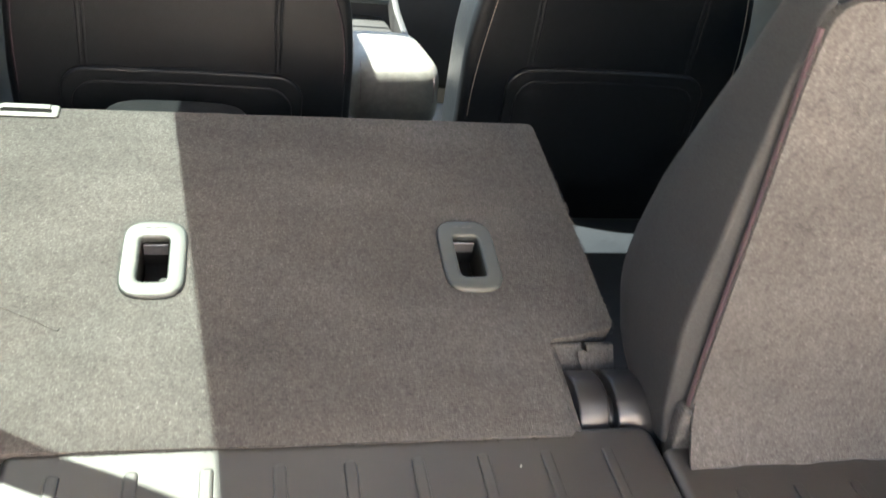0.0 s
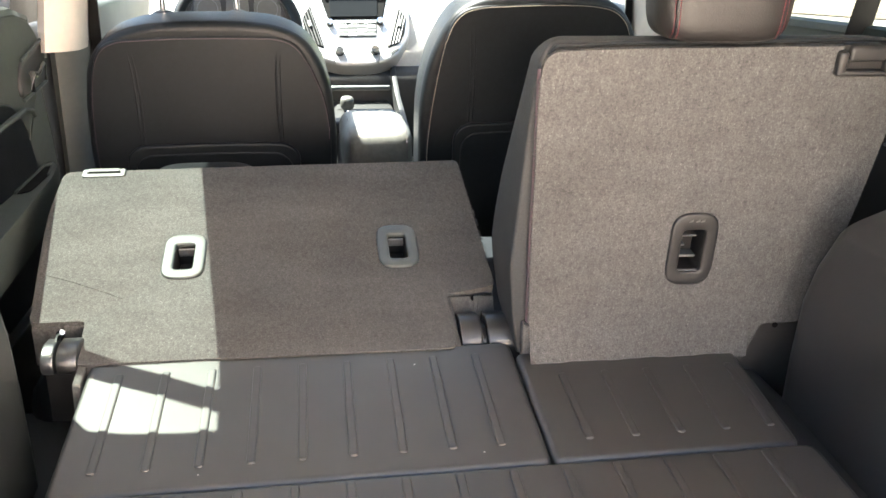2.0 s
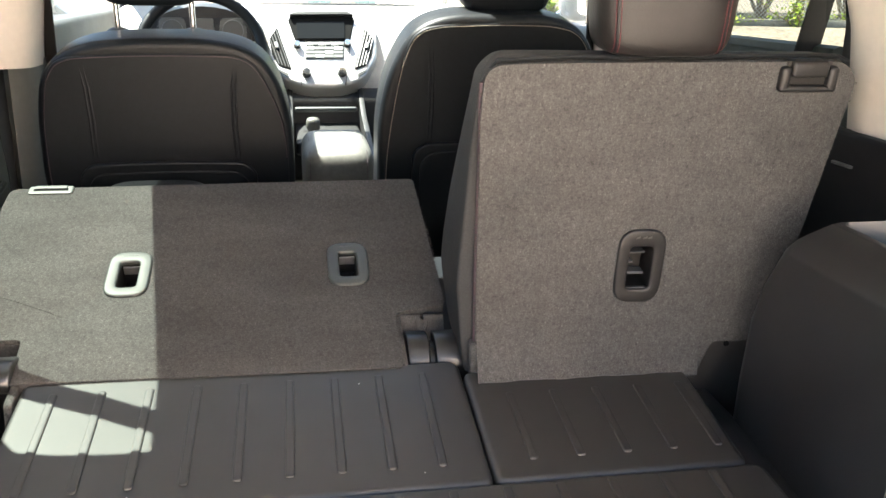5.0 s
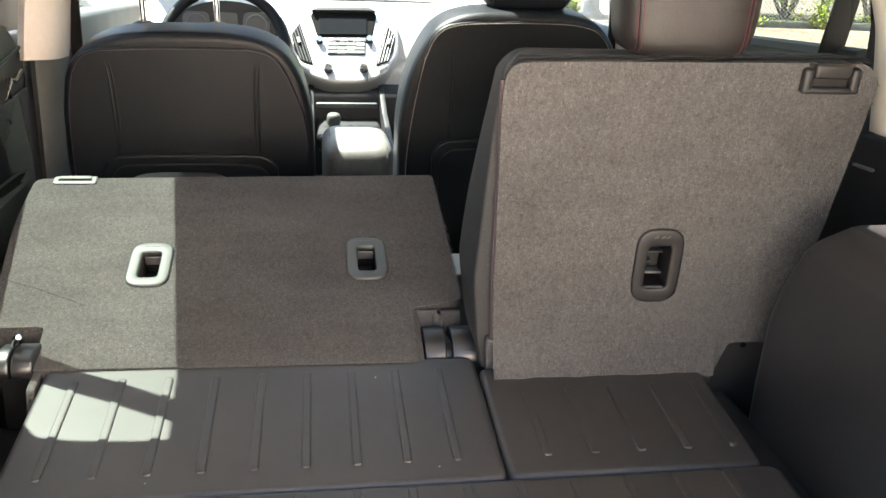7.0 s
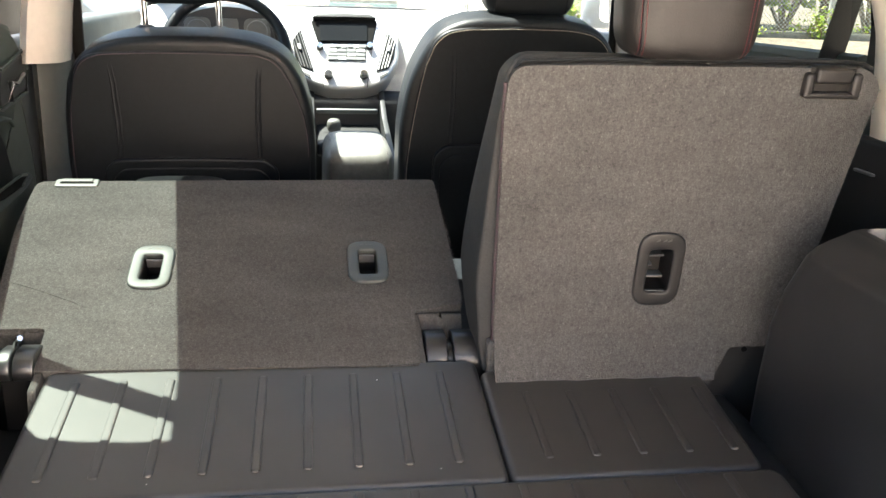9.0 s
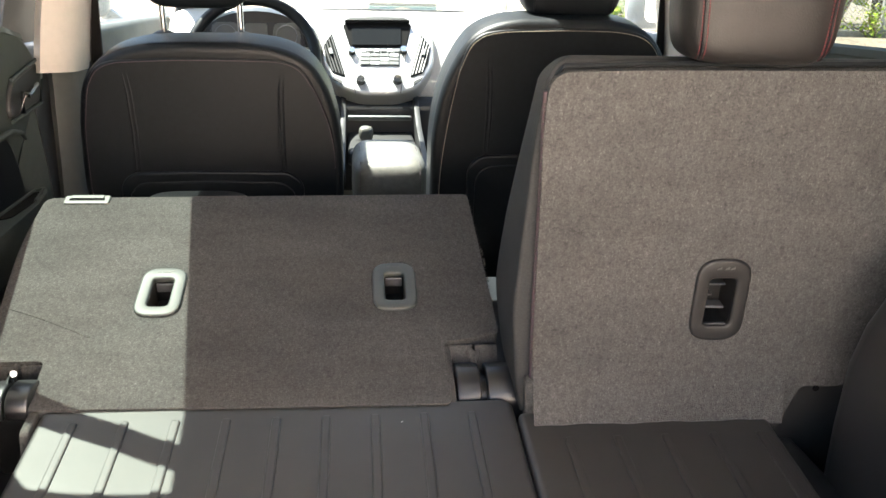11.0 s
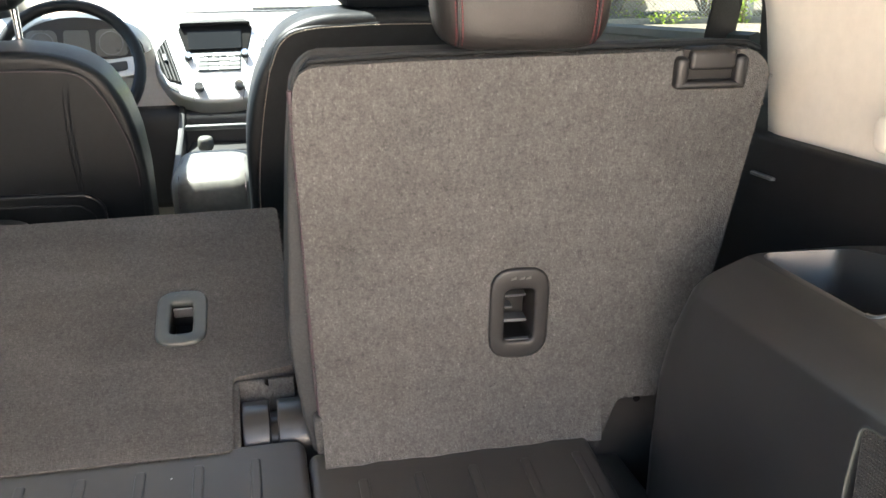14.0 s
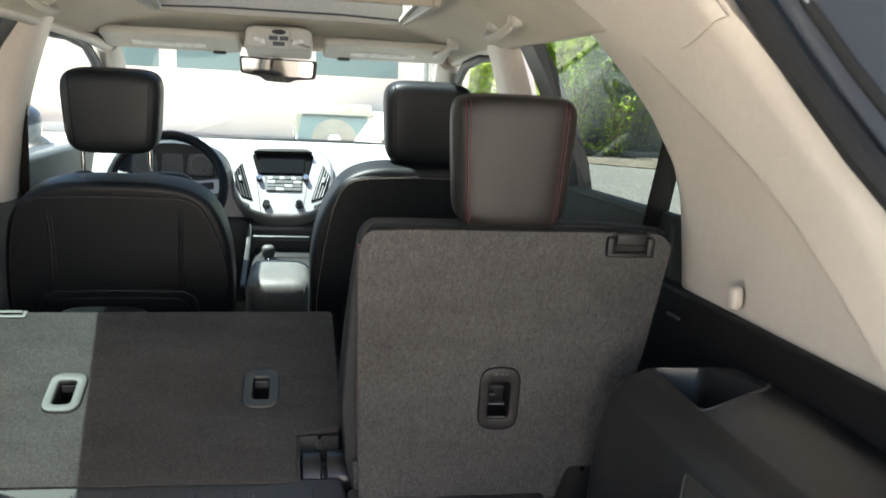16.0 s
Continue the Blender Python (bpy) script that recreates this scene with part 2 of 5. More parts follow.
def rounded(pts, r, seg=4):
    """A polygon with its corners rounded; r: one radius or one a corner."""
    out, n = [], len(pts)
    for i, p in enumerate(pts):
        p, a, b = Vector(p), Vector(pts[i - 1]), Vector(pts[(i + 1) % n])
        ri = r[i] if isinstance(r, (list, tuple)) else r
        la, lb = (a - p).length, (b - p).length
        d = min(ri, 0.48 * la, 0.48 * lb)
        if d < 1e-4:
            out.append(p)
            continue
        s, e = p + (a - p) * d / la, p + (b - p) * d / lb
        for j in range(seg + 1):
            t = j / seg
            out.append(s * (1 - t) ** 2 + p * 2 * t * (1 - t) + e * t * t)
    return out


def prism(pts, w0, w1, m, bevel=0.0, seg=2, hole=None, both=True, holes=None):
    """A polygon (u, v) pulled from w0 to w1, laid out by the matrix m; its rims rounded; hole: a second ring cut through."""
    b = bmesh.new()
    rings = [pts] + (list(holes) if holes else []) + ([hole] if hole else [])
    loops = []
    for ring in rings:
        lo = [b.verts.new((p[0], p[1], w0)) for p in ring]
        hi = [b.verts.new((p[0], p[1], w1)) for p in ring]
        loops.append((lo, hi))
        for i in range(len(ring)):
            j = (i + 1) % len(ring)
            b.faces.new((lo[i], lo[j], hi[j], hi[i]))
    for k in (0, 1):
        if len(rings) == 1:
            b.faces.new(loops[0][k])
        else:
            edges = []
            for lo_hi in loops:
                vs = lo_hi[k]
                edges += [b.edges.get((vs[i], vs[(i + 1) % len(vs)])) for i in range(len(vs))]
            bmesh.ops.triangle_fill(b, use_beauty=True, use_dissolve=False, edges=edges)
    bmesh.ops.recalc_face_normals(b, faces=b.faces)
    if bevel:
        rim = []
        for lo, hi in loops:
            for vs in ((lo, hi) if both else (hi,)):
                rim += [b.edges.get((vs[i], vs[(i + 1) % len(vs)])) for i in range(len(vs))]
        bmesh.ops.bevel(b, geom=[e for e in rim if e], offset=bevel, segments=seg, profile=0.5, affect="EDGES", clamp_overlap=True)
    caps = [f for f in b.faces if len(f.verts) > 8]
    if bevel and caps:
        bmesh.ops.inset_individual(b, faces=caps, thickness=0.0012, use_even_offset=True)
    bmesh.ops.transform(b, matrix=m, verts=b.verts)
    return b


def axes(o, u, v, w):
    """The matrix whose axes are u, v, w at o."""
    u, v, w = Vector(u), Vector(v), Vector(w)
    return Matrix(((u.x, v.x, w.x, o[0]), (u.y, v.y, w.y, o[1]), (u.z, v.z, w.z, o[2]), (0, 0, 0, 1)))


def tube(points, r, sides=8, closed=False, bm=None, flat=1.0):
    """A round (or, flat < 1, squashed) bar along points."""
    b = bmesh.new() if bm is None else bm
    pts = [Vector(p) for p in points]
    n, rings = len(pts), []
    up = Vector((0.03, 0.02, 1))
    for i, p in enumerate(pts):
        a = pts[i - 1] if (i or closed) else p
        c = pts[(i + 1) % n] if (i < n - 1 or closed) else p
        d = (c - a).normalized()
        x = d.cross(up if abs(d.z) < 0.95 else Vector((0, 1, 0))).normalized()
        y = x.cross(d)
        ri = r[i] if isinstance(r, (list, tuple)) else r
        rings.append([b.verts.new(p + (x * math.cos(q) + y * math.sin(q) * flat) * ri)
                      for q in (2 * math.pi * j / sides for j in range(sides))])
    for i in range(n if closed else n - 1):
        A, B = rings[i], rings[(i + 1) % n]
        for j in range(sides):
            b.faces.new((A[j], A[(j + 1) % sides], B[(j + 1) % sides], B[j]))
    if not closed:
        b.faces.new(rings[0])
        b.faces.new(rings[-1])
    return b


def stitches(points, r, step=0.0062, gap=0.22):
    """A row of short threads along points, as one mesh."""
    b, pts, carry = bmesh.new(), [Vector(p) for p in points], 0.0
    for p, q in zip(pts, pts[1:]):
        d, n = (q - p), max(1, round((q - p).length / step))
        for i in range(n):
            tube([p + d * (i / n), p + d * ((i + 1 - gap) / n)], r, 5, bm=b)
    return b


def loft(rings, caps=True):
    """A skin over rings of equal count."""
    b = bmesh.new()
    vs = [[b.verts.new(p) for p in ring] for ring in rings]
    for A, B in zip(vs, vs[1:]):
        for j in range(len(A)):
            b.faces.new((A[j], A[(j + 1) % len(A)], B[(j + 1) % len(A)], B[j]))
    if caps:
        b.faces.new(vs[0])
        b.faces.new(vs[-1])
    return b


def sheet(f, nu, nv, keep=None, thick=0.0):
    """A surface f(u, v), u and v in 0..1; keep(u, v): which cells stay; thick: pulled along its normals."""
    b = bmesh.new()
    g = [[b.verts.new(f(i / nu, j / nv)) for j in range(nv + 1)] for i in range(nu + 1)]
    for i in range(nu):
        for j in range(nv):
            if keep is None or keep((i + 0.5) / nu, (j + 0.5) / nv):
                b.faces.new((g[i][j], g[i + 1][j], g[i + 1][j + 1], g[i][j + 1]))
    bmesh.ops.delete(b, geom=[v for v in b.verts if not v.link_faces], context="VERTS")
    if thick:
        b.normal_update()
        bmesh.ops.solidify(b, geom=b.faces[:], thickness=thick)
    return b


def pillow(cx, cy, cz, hx, hy, hz, px=4.0, pz=4.0, m=None, taper=0.0, nu=28, nv=16):
    """A padded block: a superellipsoid, narrower towards its foot by taper."""
    b = bmesh.new()

    def s(c, p):
        return math.copysign(abs(c) ** (2 / p), c)
    rings = []
    for j in range(1, nv):
        ph = -math.pi / 2 + math.pi * j / nv
        ring = []
        for i in range(nu):
            th = 2 * math.pi * i / nu
            x, y, z = s(math.cos(ph), pz) * s(math.cos(th), px), s(math.cos(ph), pz) * s(math.sin(th), px), s(math.sin(ph), pz)
            w = 1 - taper * (1 - z) / 2
            ring.append(b.verts.new((cx + hx * x * w, cy + hy * y, cz + hz * z)))
        rings.append(ring)
    for A, B in zip(rings, rings[1:]):
        for i in range(nu):
            b.faces.new((A[i], A[(i + 1) % nu], B[(i + 1) % nu], B[i]))
    b.faces.new(rings[0][::-1])
    b.faces.new(rings[-1])
    if m is not None:
        bmesh.ops.transform(b, matrix=m, verts=b.verts)
    return b


def lerp_table(table, x):
    """Straight lines between the (x, y) pairs of a table."""
    for (x0, y0), (x1, y1) in zip(table, table[1:]):
        if x <= x1:
            return y0 + (y1 - y0) * max(0.0, min(1.0, (x - x0) / (x1 - x0)))
    return table[-1][1]


def cut(ob, b, mat):
    """Takes the solid b out of the mesh of ob, for good."""
    bmesh.ops.recalc_face_normals(b, faces=b.faces)
    me = bpy.data.meshes.new("tool")
    b.to_mesh(me)
    b.free()
    me.materials.append(mat)
    tool = new("tool", me)
    mod = ob.modifiers.new("cut", "BOOLEAN")
    mod.object, mod.operation, mod.solver = tool, "DIFFERENCE", "EXACT"
    dg = bpy.context.evaluated_depsgraph_get()
    dg.update()
    done = bpy.data.meshes.new_from_object(ob.evaluated_get(dg))
    ob.modifiers.clear()
    ob.data = done
    done.shade_smooth()
    done.set_sharp_from_angle(angle=radians(38))
    bpy.data.objects.remove(tool)


def soften(ob, near, r, seg=3):
    """Rounds the sharp edges of the mesh of ob whose middle passes near()."""
    b = bmesh.new()
    b.from_mesh(ob.data)
    b.normal_update()
    pick = [e for e in b.edges if len(e.link_faces) == 2 and e.calc_face_angle(0) > 0.3 and near((e.verts[0].co + e.verts[1].co) / 2)]
    bmesh.ops.bevel(b, geom=pick, offset=r, segments=seg, profile=0.5, affect="EDGES", clamp_overlap=True)
    b.to_mesh(ob.data)
    b.free()
    ob.data.shade_smooth()
    ob.data.set_sharp_from_angle(angle=radians(38))


# ---- ground and distance ----
def smooth(t):
    t = max(0.0, min(1.0, t))
    return t * t * (3 - 2 * t)


def ground_z(x, y):
    """Flat lot with a bank ahead and to the right."""
    return 0.92 * smooth((y - 3.4) / 2.8) * smooth((x - 1.0) / 0.9)


def make_ground():
    b = bmesh.new()
    xs = [-900, -200, -60, -20, -8, -3, 0, 0.8] + [1.0 + 0.15 * i for i in range(8)] + [2.5, 4, 8, 20, 60, 200, 900]
    ys = [-900, -200, -60, -20, -8, -3, 0, 2, 3] + [3.4 + 0.28 * i for i in range(11)] + [7, 8, 10, 14, 20, 30, 60, 200, 900]
    g = [[b.verts.new((x, y, ground_z(x, y))) for y in ys] for x in xs]
    for i in range(len(xs) - 1):
        for j in range(len(ys) - 1):
            b.faces.new((g[i][j], g[i + 1][j], g[i + 1][j + 1], g[i][j + 1]))
    structure("ground", b, ASPHALT, "pale sunlit asphalt lot rising to a bank", "ground")


make_ground()
F0, FD, FN = Vector((1.3, 7.02, 0)), Vector((0.985, -0.17, 0)).normalized(), Vector((0.17, 0.985, 0)).normalized()
M_FENCE = axes(F0, FD, (0, 0, 1), -FN)
structure("kerb", prism(rounded([(-.4, .80), (8, .80), (8, .985), (-.4, .985)], .02), -.06, .14, M_FENCE, .02, 2), CONCRETE, "pale concrete kerb under the fence", "kerb")

def on_bank(v0, v1, u0, u1, up):
    def f(u, v):
        p = M_FENCE @ Vector((u0 + (u1 - u0) * u, 0, -(v0 + (v1 - v0) * v)))
        return (p.x, p.y, ground_z(p.x, p.y) + up)
    return sheet(f, 20, 12)


structure("bank", on_bank(-4.2, -.9, -.2, 9, .006), PAVE_DIM, "paving rising towards the fence, painted darker to dim it behind tinted glass", "paving")
structure("verge", on_bank(-.9, .0, -.2, 9, .014), DIRT, "strip of dirt and leaf litter beside the kerb", "verge")
structure("far_verge", on_bank(9, 70, .6, 40, .012), DIRT, "bare ground beyond the shrubs", "soil")
structure("undergrowth", on_bank(.1, 9, .2, 9, .014), DIRT, "bare shaded soil under the shrubs", "soil")


def chain_link_fence():
    f = thing("chain_link_fence", "galvanised chain link fence on a concrete kerb", "fence")
    b = bmesh.new()
    step, z0, z1, w = 0.038, 0.99, 2.9, 0.0022
    h, count = z1 - z0, int(8 / step)
    for i in range(-int(h / step), count):
        for k in (1, -1):
            a0, a1 = i * step, i * step + k * h
            za, zb = z0, z1
            if a0 < 0:
                za, a0 = z0 - a0 * k, 0.0
            if a1 < 0:
                zb, a1 = z0 + i * step, 0.0
            if za >= zb or za > z1 or i * step < 0 and k < 0:
                continue
            p, q = Vector((a0, za, .002 * k)), Vector((a1, zb, .002 * k))
            d = (q - p).normalized()
            sd, up = Vector((-d.y, d.x, 0)) * w, Vector((0, 0, w))
            vs = [[b.verts.new(M_FENCE @ (e + o)) for o in (sd, up, -sd, -up)] for e in (p, q)]
            for j in range(4):
                b.faces.new((vs[0][j], vs[0][(j + 1) % 4], vs[1][(j + 1) % 4], vs[1][j]))
    tagged(part("wire_mesh", b, GALV, f, smooth=False), kind="stuff")
    for u in (0, 1.35, 3.4, 5.5, 7.6):
        part("post", tube([M_FENCE @ Vector((u, .9, -.02)), M_FENCE @ Vector((u, 2.95, -.02))], .03, 10), GALV, f)
    part("rail", tube([M_FENCE @ Vector((0, 2.92, -.02)), M_FENCE @ Vector((7.8, 2.92, -.02))], .02, 8), GALV, f)


chain_link_fence()
structure("leaning_sheet", prism(rounded([(-.3, 0), (.3, 0), (.3, .7), (-.3, .7)], .02), 0, .02, Matrix.Translation(M_FENCE @ Vector((2.25, .90, -.2))) @ axes((0, 0, 0), (.80, -.1, .55), (-.50, .1, .80), (.0, -1, .1)), .004), CONCRETE, "grey sheet leaning behind the fence", "sheet")


def shrub(u, back, h, r, leaves, seed):
    """A tangle of leaning stems with many small leaves."""
    rnd = random.Random(seed)
    x, y, z = M_FENCE @ Vector((u, .90, -back))
    s = thing("shrub", "leafy bright green shrub growing by the fence" if h > 1 else "low green weeds along the kerb", "shrub", "shrubs along the fence" if h > 1 else "weeds")
    stems, crown = bmesh.new(), bmesh.new()
    tips = []
    for i in range(9):
        a, lean = rnd.uniform(0, 6.28), rnd.uniform(0.1, 0.5)
        pts, p = [], Vector((x, y, z))
        for k in range(6):
            pts.append(p.copy())
            p = p + Vector((math.cos(a) * lean * r * 0.4 + rnd.uniform(-.05, .05), math.sin(a) * lean * r * 0.4 + rnd.uniform(-.05, .05), h / 6 * rnd.uniform(.7, 1.05)))
            if k > 0 or h < 1:
                tips.append(p.copy())
        tube(pts + [p], [(0.022 * (1 - k / 7) + 0.003) * min(1, h) for k in range(7)], 6, bm=stems)
    for i in range(leaves):
        c = rnd.choice(tips) + Vector((rnd.gauss(0, r * .2), rnd.gauss(0, r * .2), rnd.gauss(0, h * .06)))
        u_ = Vector((rnd.gauss(0, 1), rnd.gauss(0, 1), rnd.gauss(0, .6))).normalized()
        v_ = u_.cross(Vector((rnd.gauss(0, 1), rnd.gauss(0, 1), rnd.gauss(0, 1)))).normalized()
        l = rnd.uniform(0.035, 0.075) if h > 1 else rnd.uniform(0.010, 0.024)
        q = [c - u_ * l, c + v_ * l * .45, c + u_ * l, c - v_ * l * .45]
        crown.faces.new([crown.verts.new(p) for p in q])
    part("trunk", stems, TWIG, s)
    tagged(part("crown", crown, LEAF, s, smooth=False), kind="stuff")


for i, (su, sb, sh, sr, sn) in enumerate(((.85, .35, 1.05, .45, 5500), (1.3, .30, 1.0, .45, 6000), (1.75, .45, 1.2, .5, 6500), (1.45, -.22, 0.95, .26, 2200), (1.15, -.20, 1.25, .32, 3600), (1.85, -.16, .62, .25, 900), (2.3, 1.7, 1.7, .7, 7000), (3.6, 1.8, 1.9, .8, 7000), (1.05, .9, 1.3, .6, 7000), (1.7, 1.3, 1.5, .8, 8000), (4.2, 1.0, 2.5, 1.0, 4500), (5.6, .9, 2.4, 1.0, 3500), (7.2, .9, 2.3, 1.0, 2500), (1.6, 2.4, 1.9, 1.1, 9000), (2.9, 2.6, 2.0, 1.2, 9000), (4.4, 2.8, 3.0, 1.2, 7000), (6.2, 2.8, 3.0, 1.2, 5000),
                                          (.9, -.12, .25, .25, 400), (1.25, -.12, .25, .25, 400), (1.75, -.15, .16, .3, 300), (2.6, -.12, .14, .3, 300), (3.2, -.15, .3, .2, 400), (3.9, -.15, .18, .3, 300), (2.2, .3, .5, .4, 500))):
    shrub(su, sb, sh, sr, sn, i)


def white_building():
    h = thing("building", "white rendered low building with a band of windows", "building")
    part("wall", rbox(-20, 5.2, 24.0, 30, 0, 4.6, 0.03), WALLW, h)
    part("roof", rbox(-20.2, 5.4, 23.8, 30.2, 4.6, 4.8, 0.03), CONCRETE, h)
    for x, x1 in ((-5.3, -3.6), (-3.25, -1.4), (.6, 3.1)):
        w = part("window", rbox(x, x1, 23.93, 24.0, 1.80, 3.3, 0.01), WALLW, h)
        part("pane", rbox(x + .06, x1 - .06, 23.9, 23.95, 1.87, 3.24, 0.004), PANE_D, w)


white_building()
# unseen sunlit walls, added to bounce warm low light through the open tailgate
structure("lot_wall_side", rbox(-16, 6.0, 0, .3, 0, 3.8, .03, 3, pose(2.2, -8.4, 0, 0, 0, 62)), WALLW, "unseen pale wall added along the lot to bounce sunlight", "wall")
structure("lot_wall_back", rbox(-30, -5, -22.6, -22.3, 0, 4.0, .03), WALLW, "unseen pale wall added behind the lot to bounce sunlight", "wall")


def parked_car(cx, cy):
    c = thing("parked_car", "pale tan car with a dusty rear window, seen from behind", "car")
    side = [(-.10, .22), (-.10, .34), (.02, .42), (.17, .90), (.34, 1.10), (.7, 1.165), (1.9, 1.15), (2.5, .85), (3.6, .75), (3.7, .3)]
    m = axes((cx, cy, 0), (0, 1, 0), (0, 0, 1), (1, 0, 0))
    part("body", prism(rounded(side, .06, 3), -.86, .86, m, .06, 3), PAINT_W, c)
    mw = axes((cx, cy - .075, .42), (1, 0, 0), (0, .29, .957), (0, -.957, .29))
    part("bumper", rbox(cx - .85, cx + .85, cy - .22, cy - .09, .22, .31, .03, 3), PLASTIC_D, c)
    w = part("rear_window", prism(rounded([(-.82, -.12), (.82, -.12), (.72, .47), (-.72, .47)], .05), 0, .10, mw, .004), PANE_D, c, "dusty grey-green rear window")
    part("tint_band", prism(rounded([(-.73, .43), (.73, .43), (.715, .49), (-.715, .49)], .02), .10, .106, mw, .001), PLASTIC_D, w)
    arc = [(.50 * math.cos(math.pi * i / 24), -.10 + .50 * math.sin(math.pi * i / 24)) for i in range(25)]
    part("wiped_arc", prism(arc, .10, .103, mw), CONCRETE, w, "half round wiped by the rear wiper")
    part("wiper", prism(rounded([(-.16, -.10), (.16, -.10), (.10, .03), (-.10, .03)], .04), .10, .13, mw, .01), WHITE, w)
    for sx in (-1, 1):
        for sy in (.55, 2.9):
            w = part("wheel", tube([(cx + sx * .72, cy + sy, .32), (cx + sx * .88, cy + sy, .32)], .32, 20), TYRE, c)
            part("rim", tube([(cx + sx * .87, cy + sy, .32), (cx + sx * .90, cy + sy, .32)], .2, 16), SILVER, w)


parked_car(0.95, 17.95)


# ---- car shell ----
def roof_z(x, y):
    """Height of the headliner."""
    front = max(0.0, (y - 0.9) / 0.8)
    edge = (abs(x) / 0.60) ** 5 * (1 - 0.55 * min(1.0, front))
    rear = max(0.0, (0.0 - y) / 0.5)
    return 1.67 - 0.115 * edge - 0.070 * front ** 1.6 - 0.035 * rear


ROOF_Y0, ROOF_Y1 = -0.26, 1.70
SR = (-0.36, 0.36, 0.72, 1.31)


def in_sunroof(x, y):
    return SR[0] < x < SR[1] and SR[2] < y < SR[3]


def roof_sheet(dz, wide, y0=ROOF_Y0, curl=0.0):
    def at(u, v):
        x = (u * 2 - 1) * wide
        ya = y0 + curl * smooth((abs(x) - .38) / .22)
        return x, ya + v * (ROOF_Y1 - ya)

    def f(u, v):
        x, y = at(u, v)
        return (x, y, roof_z(x * 0.60 / wide, y) + dz)
    return sheet(f, 48, 56, lambda u, v: not in_sunroof(*at(u, v)), 0.012)


structure("ceiling", roof_sheet(0, 0.60, ROOF_Y0, .40), LINER, "beige cloth headliner with a sunroof opening", "headliner")
structure("roof", roof_sheet(0.055, 0.625, -0.50), PAINT, "dark painted car roof", "roof")
b = bmesh.new()
for x0, x1, y0, y1 in ((SR[0] - .02, SR[0], SR[2] - .02, SR[3] + .02), (SR[1], SR[1] + .02, SR[2] - .02, SR[3] + .02), (SR[0], SR[1], SR[2] - .02, SR[2]), (SR[0], SR[1], SR[3], SR[3] + .02)):
    rbox(x0, x1, y0, y1, 1.622, 1.705, 0.004, 2, bm=b)
structure("sunroof_frame", b, SUNROOF, "grey-beige frame round the sunroof opening", "sunroof")
structure("sunroof_seal", tube([(x, y, roof_z(x, y) - .004) for x, y in ((SR[0], SR[2]), (SR[1], SR[2]), (SR[1], SR[3]), (.18, SR[3]), (0, SR[3]), (-.18, SR[3]), (SR[0], SR[3]))], .0032, 6, True), RUBBER, "black seal round the sunroof opening", "seal")
g = structure("sunroof_glass", rbox(SR[0] - .03, SR[1] + .03, SR[2] - .03, SR[3] + .03, 1.722, 1.727, 0), GLASS_S, "tinted sunroof pane", "sunroof")
structure("rear_header", rbox(-.44, .44, -.33, -.255, 1.60, 1.67, .02, 3), BEIGE, "beige trim over the tailgate opening", "trim")
structure("front_header", rbox(-.57, .57, 1.63, 1.705, 1.545, 1.615, .02, 3), BEIGE, "beige trim over the windscreen", "trim")
structure("floor", rbox(-.80, .80, -.95, 2.9, 0.22, 0.30, 0.01), PLASTIC_D, "dark carpeted car floor", "floor")
structure("firewall", rbox(-.80, .80, 2.72, 2.80, 0.30, 1.10, 0.01), PLASTIC_D, "dark bulkhead under the windscreen", "bulkhead")
structure("hood", sheet(lambda u, v: ((u * 2 - 1) * .82, 2.7 + v * 1.1, 1.09 - .14 * v * v - .05 * (u * 2 - 1) ** 4), 16, 10, thick=0.02), PAINT, "dark painted car bonnet beyond the windscreen", "bonnet")


def side_wall(s, name):
    """Body side below the windows, with its door panels inside."""
    b = rbox(.80, .92, -.95, 2.75, .30, 1.165, .03)
    if s < 0:
        bmesh.ops.scale(b, vec=(-1, 1, 1), verts=b.verts)
    structure(name, b, PAINT, "dark painted car body side", "body side")


side_wall(1, "wall_right")
side_wall(-1, "wall_left")


def mirrored(b, s):
    if s < 0:
        bmesh.ops.scale(b, vec=(-1, 1, 1), verts=b.verts)
    return b


